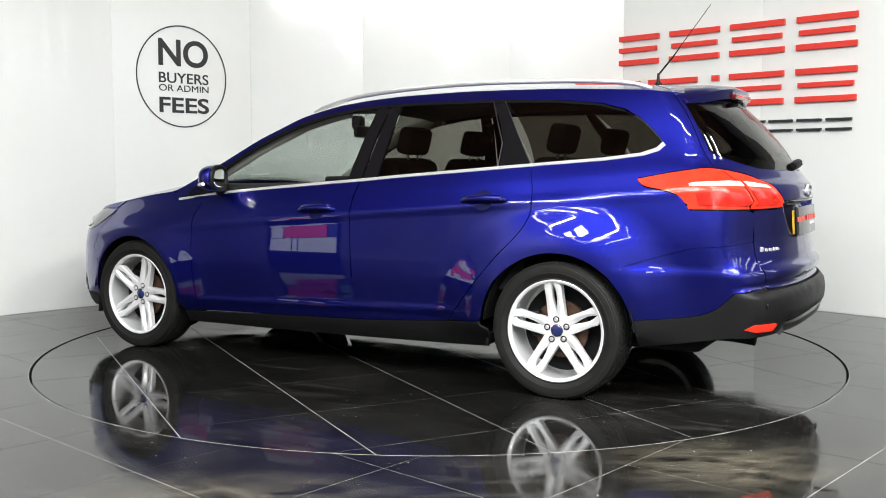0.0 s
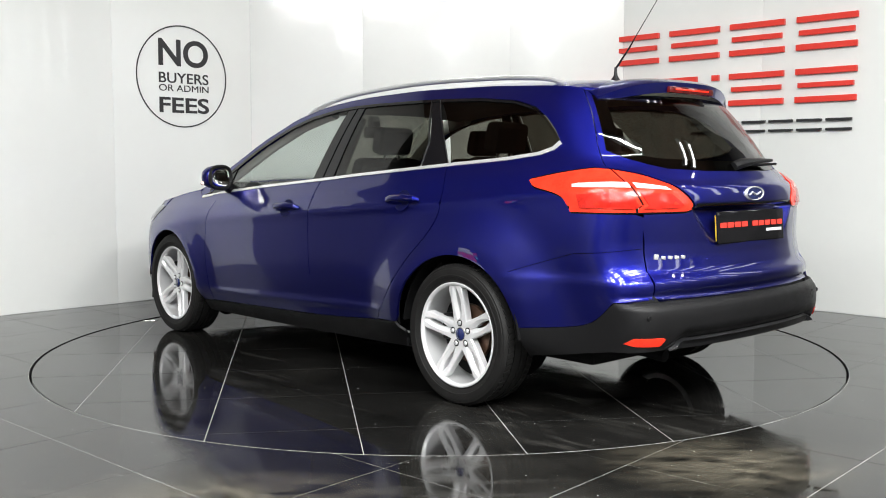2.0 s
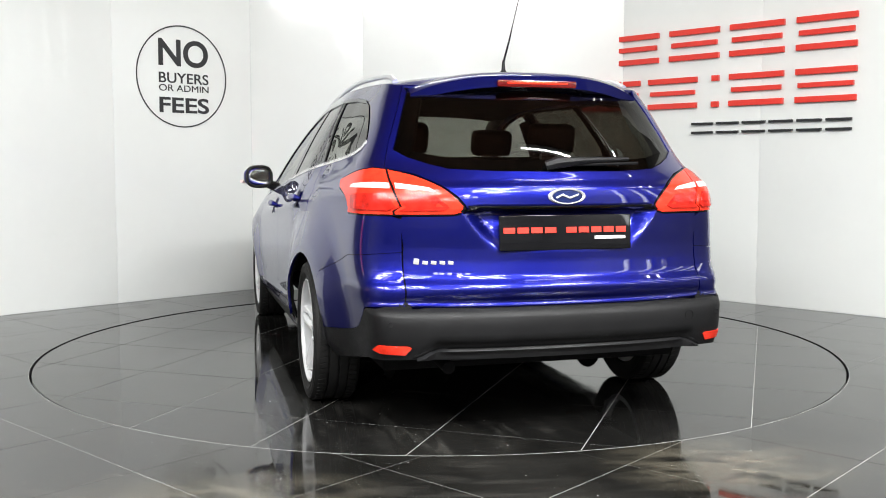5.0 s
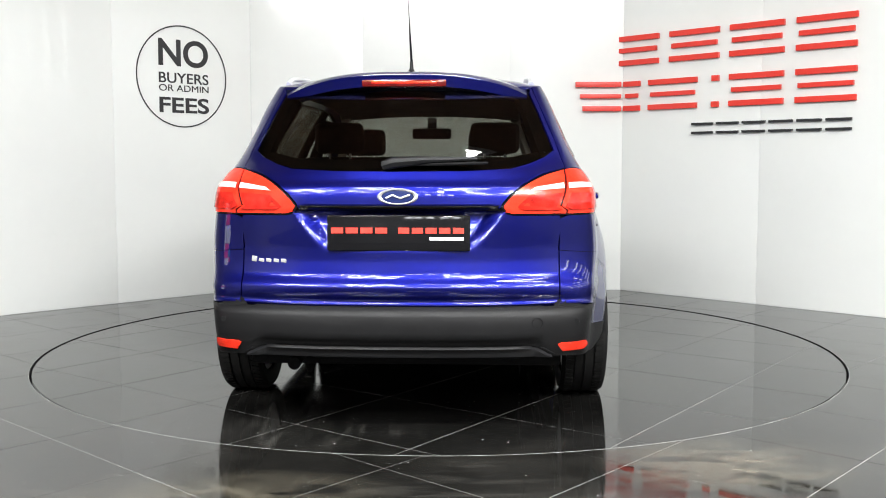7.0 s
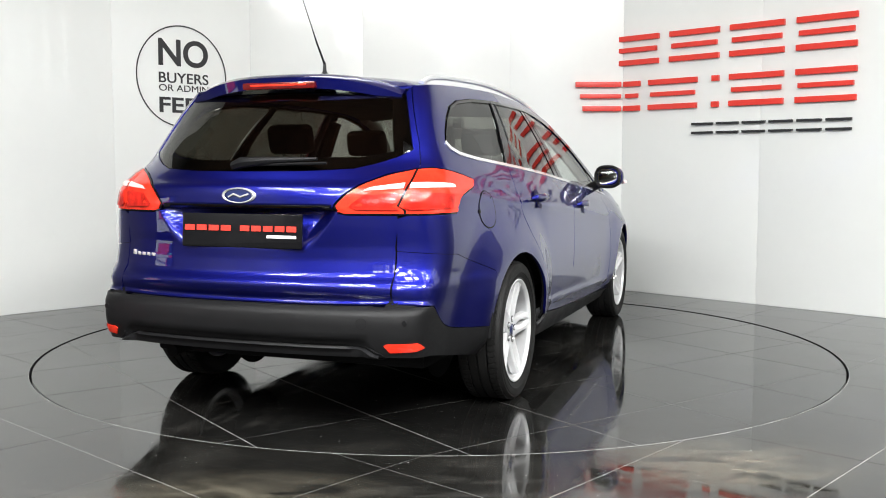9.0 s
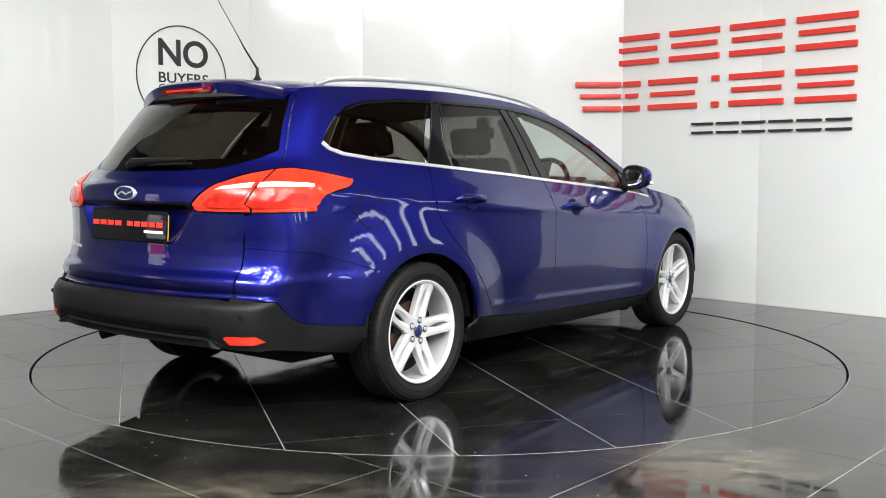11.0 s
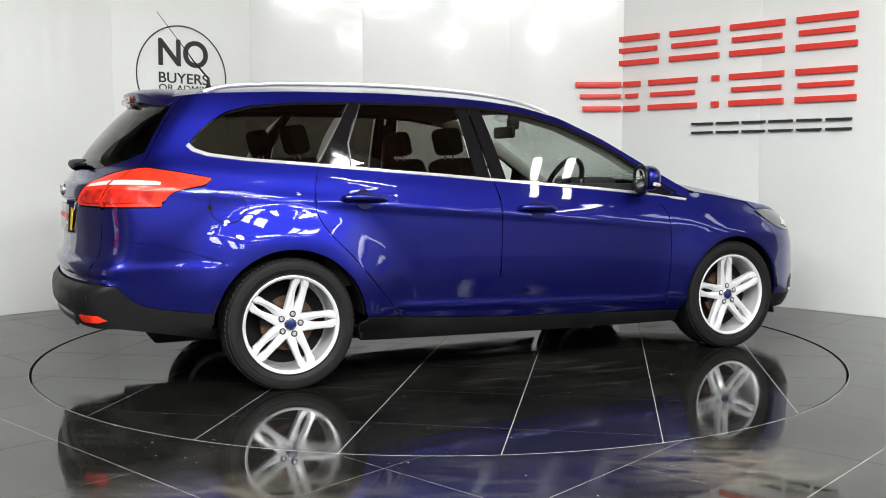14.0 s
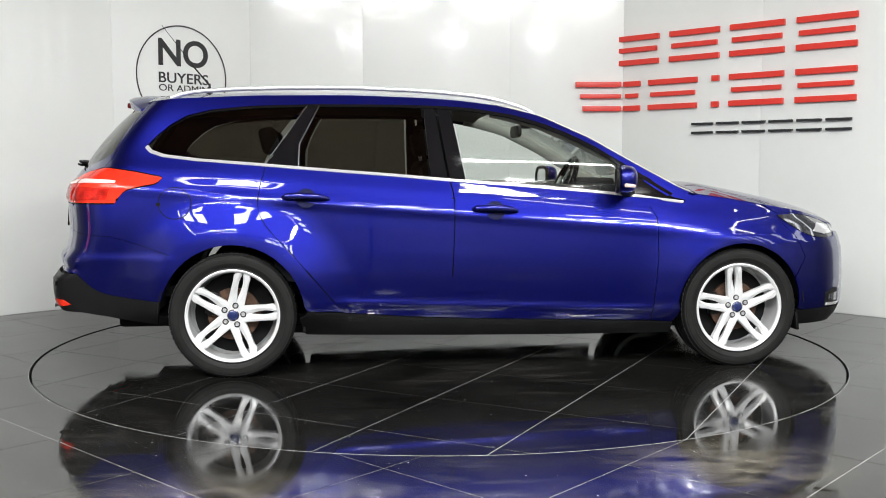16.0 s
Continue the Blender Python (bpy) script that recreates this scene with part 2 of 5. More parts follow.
def tube(path, radius, seg=10, squash=1.0, caps=True):
    """A bar that follows a path; radius is one number or one for each point."""
    bm = bmesh.new()
    path = [Vector(p) for p in path]
    rings = []
    for i, p in enumerate(path):
        d = (path[min(i + 1, len(path) - 1)] - path[max(i - 1, 0)]).normalized()
        up = Vector((0, 0, 1)) if abs(d.z) < 0.9 else Vector((1, 0, 0))
        s = d.cross(up).normalized()
        u = s.cross(d)
        r = radius[i] if isinstance(radius, (list, tuple)) else radius
        rings.append([bm.verts.new(p + r * (math.cos(2 * math.pi * k / seg) * s * squash + math.sin(2 * math.pi * k / seg) * u)) for k in range(seg)])
    for A, B in zip(rings, rings[1:]):
        for k in range(seg):
            bm.faces.new((A[k], A[(k + 1) % seg], B[(k + 1) % seg], B[k]))
    if caps:
        bm.faces.new(rings[0])
        bm.faces.new(rings[-1])
    bmesh.ops.recalc_face_normals(bm, faces=bm.faces)
    return bm


def prism(poly, z0, z1, bev=0.0):
    """A flat outline (x, y) with a thickness."""
    bm = bmesh.new()
    top = [bm.verts.new((x, y, z1)) for x, y in poly]
    bot = [bm.verts.new((x, y, z0)) for x, y in poly]
    f = bm.faces.new(top)
    bm.faces.new(bot[::-1])
    n = len(poly)
    for i in range(n):
        bm.faces.new((top[i], bot[i], bot[(i + 1) % n], top[(i + 1) % n]))
    bmesh.ops.recalc_face_normals(bm, faces=bm.faces)
    if bev:
        bmesh.ops.bevel(bm, geom=[e for e in bm.edges if all(abs(v.co.z - z1) < 1e-6 for v in e.verts)], offset=bev, segments=2, affect="EDGES")
    return bm


# ---- setting: floor, turntable, walls, ceiling ----
GAP = -0.0045        # the static floor lies this much below the turntable's top: the table is sunk a little
TURN_R = 2.25
HOLE_R = 2.261       # edge of the opening that it turns in


def clip_poly(poly, inside, cut):
    out = []
    for i, p in enumerate(poly):
        q = poly[(i + 1) % len(poly)]
        a, b = inside(p), inside(q)
        if a:
            out.append(p)
        if a != b:
            out.append(cut(p, q))
    return out


def clip_disc(poly, r, n=120):
    for k in range(n):
        a = 2 * math.pi * (k + 0.5) / n
        c, s = math.cos(a), math.sin(a)
        d = lambda p: p[0] * c + p[1] * s - r * math.cos(math.pi / n)
        poly = clip_poly(poly, lambda p: d(p) <= 0, lambda p, q: tuple(p[i] + (q[i] - p[i]) * d(p) / (d(p) - d(q)) for i in (0, 1)))
        if len(poly) < 3:
            return []
    return poly


turntable = tagged(new("turntable", smooth(mesh_of("turntable", lathe([(0.0, -0.06), (TURN_R - 0.001, -0.06), (TURN_R - 0.001, -0.0009), (0.0, -0.0009)], 160, "Z")))),
                   "round car turntable paved with black polished tiles", "turntable")
turntable.data.materials.append(GROUT)
part("rim", lathe([(TURN_R - 0.002, -0.05), (HOLE_R + 0.003, -0.05), (HOLE_R + 0.003, -0.04), (TURN_R - 0.002, -0.04)], 160, "Z"), DARK, turntable, "dark gap round the turntable")
WAY = radians(55.8)
for i in range(-4, 4):
    for j in range(-4, 4):
        g = 0.0016
        sq = [(i * 0.6 + g, j * 0.6 + g), ((i + 1) * 0.6 - g, j * 0.6 + g), ((i + 1) * 0.6 - g, (j + 1) * 0.6 - g), (i * 0.6 + g, (j + 1) * 0.6 - g)]
        sq = clip_disc(sq, TURN_R)
        if len(sq) > 2:
            t = part("tile", prism([(x * math.cos(WAY) - y * math.sin(WAY), x * math.sin(WAY) + y * math.cos(WAY)) for x, y in sq], -0.0045, 0.0, 0.0004), TABLE_TILE, turntable)

TOPZ = -0.0009 - GAP
floor = part("floor", lathe([(HOLE_R + 0.004, -0.2), (HOLE_R + 0.004, TOPZ), (11.6, TOPZ), (11.6, -0.2)], 160, "Z"), GROUT, None)
tagged(floor, "dark polished tiled showroom floor", "floor", kind="structure")
FW, PITCH = radians(47.6), 0.61
part("edge_ring", lathe([(HOLE_R, -0.06), (HOLE_R, -GAP - 0.0006), (HOLE_R + 0.0012, -GAP - 0.0006), (HOLE_R + 0.0012, -0.06)], 160, "Z"), DARK, floor, "black edge of the turntable opening")
part("edge_trim", lathe([(HOLE_R + 0.0014, -0.02), (HOLE_R + 0.0014, -GAP + 0.0004), (HOLE_R + 0.0034, -GAP + 0.0004), (HOLE_R + 0.0034, -0.02)], 160, "Z"), GROUT, floor, "thin pale trim round the turntable opening")


def outside_disc(quad, r):
    """The share of a square outline that lies outside a disc round the origin."""
    run = dense_loop(quad, 0.004)
    out = [math.hypot(x, y) >= r for x, y in run]
    if all(out):
        return quad
    if not any(out):
        return []
    k = next(i for i in range(len(run)) if out[i] and not out[i - 1])
    run, out = run[k:] + run[:k], out[k:] + out[:k]
    n = out.index(False)
    run = run[:n]
    a0, a1 = math.atan2(run[-1][1], run[-1][0]), math.atan2(run[0][1], run[0][0])
    sweep = (a1 - a0 + math.pi) % (2 * math.pi) - math.pi
    m = max(2, int(abs(sweep) / 0.02))
    keep = [run[0]] + [p for i, p in enumerate(run[1:-1]) if i % 10 == 0 or p in quad] + [run[-1]]
    return keep + [(r * math.cos(a0 + sweep * i / m), r * math.sin(a0 + sweep * i / m)) for i in range(1, m)]


def dense_loop(quad, step):
    pts = []
    for p, q in zip(quad, quad[1:] + quad[:1]):
        n = max(1, int(math.dist(p, q) / step))
        pts += [p if i == 0 else (p[0] + (q[0] - p[0]) * i / n, p[1] + (q[1] - p[1]) * i / n) for i in range(n)]
    return pts


tile_me = mesh_of("tile", prism([(0.0013, 0.0013), (PITCH - 0.0013, 0.0013), (PITCH - 0.0013, PITCH - 0.0013), (0.0013, PITCH - 0.0013)], -0.004, 0.0, 0.0004))
tile_me.materials.append(TILE)
rest = bmesh.new()
for i in range(-16, 17):
    for j in range(-16, 17):
        a, b = 0.87 + i * PITCH, -1.30 + j * PITCH      # along the two joint directions
        cx, cy = a + PITCH / 2, b + PITCH / 2
        # axes: e1 = across the first set of joints, e2 = across the second
        e1, e2 = Vector((math.sin(FW), -math.cos(FW))), Vector((math.cos(FW), math.sin(FW)))
        o = e1 * a + e2 * b
        c = e1 * cx + e2 * cy
        if abs(c.x) > 7.4 or not -10.2 < c.y < 4.6 or c.length < TURN_R - 0.5:
            continue
        M = Matrix(((e1.x, e2.x, 0, o.x), (e1.y, e2.y, 0, o.y), (0, 0, 1, -GAP), (0, 0, 0, 1)))
        corners = [(M @ Vector((px, py, 0))).xy for px, py in ((0.0013, 0.0013), (PITCH - 0.0013, 0.0013), (PITCH - 0.0013, PITCH - 0.0013), (0.0013, PITCH - 0.0013))]
        if c.length < HOLE_R + 0.45 and any(math.hypot(*p) < HOLE_R + 0.004 for p in dense_loop([tuple(v) for v in corners], 0.02)):
            cut = outside_disc([tuple(v) for v in corners], HOLE_R + 0.0036)
            if len(cut) > 2:
                part("tile", prism(cut, -GAP - 0.004, -GAP), TILE, floor)
        elif abs(c.x) < 4.4 and -4.6 < c.y < 3.6:
            t = new("tile", tile_me)
            t.parent, t.matrix_basis = floor, M
        else:
            vs = [rest.verts.new(M @ v.co) for v in tile_me.vertices]
            for p in tile_me.polygons:
                rest.faces.new([vs[k] for k in p.vertices])
tagged(part("tiles_far", rest, TILE, floor), kind="stuff")

H2 = math.sqrt(0.5)


def on_left(a, z, d=0.0):
    return Vector((a * H2 - (3.0 - d) * H2, a * H2 + (3.0 - d) * H2, z))


def on_right(a, z, d=0.0):
    return Vector((a * H2 + (2.92 - d) * H2, -a * H2 + (2.92 - d) * H2, z))


def wall(name, p0, p1, height, widths, material, label, thick=0.12):
    """An upright wall from p0 to p1 (its face is on the left of that way), clad in panels of these widths with joint strips."""
    p0, p1 = Vector((*p0, 0)), Vector((*p1, 0))
    ln = (p1 - p0).length
    ex = (p1 - p0).normalized()
    ey = Vector((-ex.y, ex.x, 0))
    M = Matrix(((ex.x, ey.x, 0, p0.x), (ex.y, ey.y, 0, p0.y), (0, 0, 1, -GAP), (0, 0, 0, 1)))
    bm = boxm((ln / 2, -thick / 2 - 0.0012, height / 2), (ln, thick, height))
    bmesh.ops.transform(bm, matrix=M, verts=bm.verts)
    w = part(name, bm, GROOVE if widths else material, None)
    tagged(w, label, "wall", kind="structure")
    x = 0.0
    for wd in widths:
        bm = boxm((x + wd / 2, -0.004, height / 2 + 0.002), (wd - 0.003, 0.012, height - 0.004), 0.001)
        bmesh.ops.transform(bm, matrix=M, verts=bm.verts)
        part("panel", bm, material, w)
        x += wd
    return w


WH = 4.3
cl, cr = on_left(0.722, 0), on_right(-0.718, 0)
e_l, e_r, WEST, EAST = on_left(-2.278, 0), on_right(2.282, 0), -5.15, 5.15
wall("wall_left", cl.xy, e_l.xy, WH, [1.25, 1.25, 0.5], WALL, "glossy white panelled showroom wall")
wall("wall_right", e_r.xy, cr.xy, WH, [0.5, 1.25, 1.25], WALL, "glossy white panelled showroom wall")
wall("wall_middle", cr.xy, cl.xy, WH, [0.96, 1.25, (cr - cl).length - 2.21], WALL, "glossy white panelled wall behind the turntable")
# the return walls are unseen, added so that the car doors mirror grey, not white
wall("wall_return", e_l.xy, (WEST, e_l.y), WH, [], BACKM, "unseen grey return wall, added to close the room")
wall("wall_west", (WEST, e_l.y), (WEST, -9.9), WH, [], BACKM, "grey showroom wall")
wall("wall_return_east", (EAST, e_r.y), e_r.xy, WH, [], BACKM, "unseen grey return wall, added to close the room")
wall("wall_east", (EAST, -9.9), (EAST, e_r.y), WH, [], BACKM, "grey showroom wall")
wall("wall_south", (WEST, -9.9), (EAST, -9.9), WH, [], BACKM, "grey showroom wall behind the camera")
mid, run = (cl + cr) / 2, (cr - cl).length
sk = boxm((mid.x, mid.y - 0.008, 0.085 - GAP), (run - 0.03, 0.012, 0.17), 0.002)
tagged(part("baseboard", sk, WALL, None), "low white skirting board of the panelled wall", "baseboard", kind="structure")
cb = boxm((0, -2.9, CEIL + 0.06), (12.6, 14.6, 0.12))
tagged(part("ceiling", cb, CEILM, None), "brown timber showroom ceiling", "ceiling", kind="structure")
for x, y, turn, watts in LAMPS:
    L = thing("ceiling_light", "white batten light under the ceiling", "ceiling light", "battens of the showroom")
    L.matrix_world = Matrix.Translation((x, y, CEIL)) @ Matrix.Rotation(radians(turn), 4, "Z")
    part("housing", boxm((0, 0, -0.06), (1.55, 0.2, 0.12), 0.01), WHITEP, L)
for x, y in TWINS:
    L = thing("ceiling_light", "short white batten light under the ceiling", "ceiling light", "battens of the showroom")
    L.matrix_world = Matrix.Translation((x, y, CEIL)) @ Matrix.Rotation(radians(-50), 4, "Z")
    part("housing", boxm((0, 0, -0.06), (0.65, 0.16, 0.12), 0.01), WHITEP, L)
TUBE = mat("lit fluorescent tube", (1.0, 0.98, 0.95), 0.4, emit=22.0)
for x, y, turn in STRIPS:
    L = thing("strip_light", "slim lit fluorescent tube in a white batten", "strip light", "slim tubes of the showroom")
    L.matrix_world = Matrix.Translation((x, y, CEIL)) @ Matrix.Rotation(radians(turn), 4, "Z")
    part("batten", boxm((0, 0, -0.03), (1.55, 0.09, 0.06), 0.006), WHITEP, L)
    part("tube", tube([(-0.74, 0, -0.085), (0.74, 0, -0.085)], 0.022, 10), TUBE, L, "lit tube")
# lit display beside the turntable, seen only mirrored in the paint
disp = thing("display_screen", "tall lit display screen with pink, blue and white fields", "display screen")
disp.matrix_world = pose(-4.15, -2.15, -GAP, 0, 0, 27)
part("case", boxm((0, 0, 0.74), (0.08, 0.66, 1.48), 0.015), BLACKP, disp)
FIELDS = [mat("lit field", c, 0.3, emit=1.8) for c in ((0.9, 0.9, 0.92), (0.9, 0.10, 0.16), (0.15, 0.6, 0.9), (0.05, 0.07, 0.25), (0.85, 0.25, 0.4), (0.75, 0.8, 0.85))]
pick = random.Random(5)
for row in range(5):
    cut = [-0.30] + sorted(pick.uniform(-0.22, 0.22) for k in range(2)) + [0.30]
    for y0, y1 in zip(cut, cut[1:]):
        part("lit_field", boxm((0.043, (y0 + y1) / 2, 0.52 + row * 0.2), (0.006, y1 - y0 - 0.01, 0.19), 0.001), FIELDS[pick.randrange(6)], disp)
for x, y in ROOFLIGHTS:
    L = thing("roof_light", "small bright roof window pane", "roof window", "roof windows")
    L.location = (x, y, CEIL)
    part("frame", boxm((0, 0, -0.01), (0.5, 0.78, 0.02), 0.004), WHITEP, L)
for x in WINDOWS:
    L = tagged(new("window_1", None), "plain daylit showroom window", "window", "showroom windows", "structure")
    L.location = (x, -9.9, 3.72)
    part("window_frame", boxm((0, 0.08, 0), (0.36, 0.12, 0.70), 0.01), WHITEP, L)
# frames for the added lit panes of the east wall
for y in ADDED_SLITS:
    L = tagged(new("window_1", None), "unseen slim upright lit pane, added for streaks in the paint", "window", "side windows of the showroom", "structure")
    L.location = (5.15, y, 2.55)
    part("window_frame", boxm((-0.08, 0, 0), (0.12, 0.26, 2.02), 0.01), WHITEP, L)
L = thing("flood_lamp", "round studio lamp on a slim stand behind the camera", "studio lamp")
part("head", lathe([(0.0, 0.0), (0.13, 0.0), (0.14, -0.05), (0.08, -0.16), (0.0, -0.16)], 28, "Z"), BLACKP, L).matrix_basis = look((0.5, -6.64, 3.27), (0, 0, 1)) @ Matrix.Translation((0, 0, 0.06)) @ Matrix.Rotation(math.pi, 4, "X")
part("stand", tube([(0.5, -6.85, -GAP), (0.5, -6.85, 3.3)], 0.02, 10), BLACKP, L)

# ---- wall signs ----


def flat_text(body, size, material, depth=0.002, bold=0.0):
    c = bpy.data.curves.new("text", "FONT")
    c.body, c.size, c.align_x, c.extrude, c.offset = body, size, "CENTER", depth, bold
    ob = bpy.data.objects.new("text", c)
    me = bpy.data.meshes.new_from_object(ob)
    me.materials.clear()
    me.materials.append(material)
    bpy.data.objects.remove(ob)
    return me


def fit_text(body, x0, x1, z0, z1, material, depth=0.002, bold=0.0):
    me = flat_text(body, 1.0, material, depth, bold)
    v = np.array([p.co[:] for p in me.vertices])
    lo, hi = v.min(0), v.max(0)
    for p in me.vertices:
        p.co.x = x0 + (p.co.x - lo[0]) / (hi[0] - lo[0]) * (x1 - x0)
        p.co.y = z0 + (p.co.y - lo[1]) / (hi[1] - lo[1]) * (z1 - z0)
    return me


def wall_frame(fn, d):
    """Local x along the wall, y up, z out of the wall into the room."""
    o, ax = fn(0, 0, d), (fn(1, 0, d) - fn(0, 0, d))
    n = ax.cross(Vector((0, 0, 1)))
    return Matrix(((ax.x, 0, n.x, o.x), (ax.y, 0, n.y, o.y), (0, 1, 0, o.z), (0, 0, 0, 1)))


notice = thing("round_notice", "round black outlined fee notice on the white wall", "wall sign")
notice.matrix_world = wall_frame(on_left, 0.004)
ring = lathe([(0.396, 0.0), (0.396, 0.003), (0.406, 0.003), (0.406, 0.0)], 96, "Z")
bmesh.ops.translate(ring, vec=(0.07, 1.784, 0), verts=ring.verts)
part("ring", ring, BLACKV, notice)
for word, z0, z1, bold in (("NO", 1.862, 2.078, 0.021), ("BUYERS", 1.729, 1.812, 0.008), ("OR ADMIN", 1.664, 1.716, 0.0), ("FEES", 1.493, 1.617, 0.020)):
    part("word", fit_text(word, -0.14, 0.306, z0, z1, BLACKV, 0.002, bold), BLACKV, notice)

sign = thing("dealer_sign", "raised red and black dealer sign on the white wall", "wall sign")
sign.matrix_world = wall_frame(on_right, 0.0)


def sign_bar(x0, x1, z0, z1, material, lean=0.0):
    bm = prism([(x0, z0), (x1, z0), (x1 + lean, z1), (x0 + lean, z1)], 0.004, 0.03, 0.002)
    part("bar", bm, material, sign)


for x0, x1 in ((-0.80, -0.365), (-0.262, 0.181), (0.272, 0.712), (0.806, 1.252)):
    sign_bar(x0, x1, 2.112, 2.155, RED)
    sign_bar(x0, x1, 1.912, 1.955, RED)
    sign_bar(x0 + 0.02, x1 - 0.02, 2.018, 2.056, RED)
for x0, x1 in ((-0.70, -0.54), (-0.455, -0.006), (0.125, 0.185), (0.275, 0.715), (0.808, 1.256)):
    sign_bar(x0, x1, 1.735, 1.778, RED)
    sign_bar(x0, x1, 1.532, 1.575, RED)
    if x1 - x0 > 0.1:
        sign_bar(x0 + 0.02, x1 - 0.02, 1.64, 1.675, RED)
# the first letter's share beyond the wall's corner
turn_in = sign.matrix_world.inverted()
for z0, z1, x0 in ((1.735, 1.778, 1.15), (1.64, 1.675, 1.19), (1.532, 1.575, 1.21)):
    bm = boxm(((x0 + 1.535) / 2, 2.545, (z0 + z1) / 2), (1.535 - x0, 0.03, z1 - z0), 0.002)
    bmesh.ops.transform(bm, matrix=turn_in, verts=bm.verts)
    part("bar", bm, RED, sign)
for k in range(6):
    x0 = -0.045 + k * 0.218
    sign_bar(x0, x0 + 0.185, 1.395, 1.413, BLACKV)
    sign_bar(x0, x0 + 0.185, 1.326, 1.343, BLACKV)

# ---- the estate car: its skin as a surface ----
# Car space: x forward from the rear axle, y to its left, z up from the turntable.
from mathutils.geometry import delaunay_2d_cdt


def sm(t):
    t = np.clip(t, 0, 1)
    return t * t * (3 - 2 * t)


def keyed(v, keys):
    a = np.array(keys, float)
    return np.interp(v, a[:, 0], a[:, 1])


def keyed_smooth(v, keys, r=0.012):
    return sum(keyed(v + d * r, keys) for d in (-1, -0.5, 0, 0.5, 1)) / 5


REAR = [(0.18, -0.88), (0.25, -0.93), (0.30, -0.955), (0.335, -0.955), (0.36, -0.972), (0.397, -0.984), (0.43, -0.987), (0.47, -0.985), (0.515, -0.975), (0.53, -0.95),
        (0.545, -0.93), (0.57, -0.952), (0.60, -0.960), (0.612, -0.957), (0.64, -0.932), (0.70, -0.920), (0.75, -0.918), (0.905, -0.93), (0.95, -0.928), (0.985, -0.92),
        (1.0, -0.90), (1.04, -0.875), (1.12, -0.815), (1.2, -0.75), (1.3, -0.66), (1.4, -0.56), (1.47, -0.48)]
FRONT = [(0.16, 3.45), (0.22, 3.53), (0.3, 3.57), (0.45, 3.575), (0.6, 3.565), (0.68, 3.54), (0.74, 3.49), (0.80, 3.41), (0.86, 3.35), (0.93, 3.32), (1.46, 3.3)]
SHOULDER = [(-0.9, 0.882), (-0.50, 0.887), (-0.38, 0.886), (-0.27, 0.883), (-0.20, 0.880), (-0.168, 0.8815), (-0.152, 0.872), (-0.12, 0.859), (-0.07, 0.840), (-0.03, 0.819), (0.0, 0.803),
            (0.1, 0.755), (0.2, 0.705), (0.3, 0.648), (0.38, 0.596), (0.5, 0.51)]
TUCK = [(0.16, 0.10), (0.20, 0.07), (0.25, 0.046), (0.30, 0.031), (0.36, 0.022), (0.45, 0.0105), (0.52, 0.003), (0.60, 0.0)]
BOW = [(0.2, 0.08), (0.52, 0.08), (0.62, 0.17), (0.85, 0.2), (0.93, 0.22), (1.0, 0.28), (1.08, 0.44), (1.5, 0.44)]
BULGE = [(0.2, 0.006), (0.45, 0.014), (0.62, 0.018), (0.80, 0.018), (0.95, 0.010), (1.04, 0.012), (1.18, 0.026), (1.3, 0.024), (1.40, 0.012), (1.47, 0.0)]
NARROW = [(0.2, 0.084), (0.5, 0.097), (0.74, 0.075), (1.0, 0.10), (1.17, 0.125), (1.45, 0.075)]
TOP = [(-0.62, 1.37), (-0.5, 1.392), (-0.3, 1.412), (0.1, 1.432), (0.6, 1.437), (1.0, 1.427), (1.2, 1.413), (1.4, 1.388), (1.62, 1.333), (1.88, 1.212), (2.11, 1.077), (2.35, 0.944),
       (2.42, 0.918), (2.6, 0.893), (2.85, 0.850), (3.1, 0.80), (3.3, 0.752), (3.45, 0.702), (3.56, 0.648)]
CROWN = [(-0.6, 0.055), (0.5, 0.045), (1.2, 0.042), (1.5, 0.028), (1.8, 0.016), (2.1, 0.018), (2.3, 0.035), (2.42, 0.06), (2.6, 0.085), (3.0, 0.08), (3.3, 0.075), (3.56, 0.05)]
AX = 2.648
ARCH = {0.0: 0.360, AX: 0.347}
HUB = 0.312


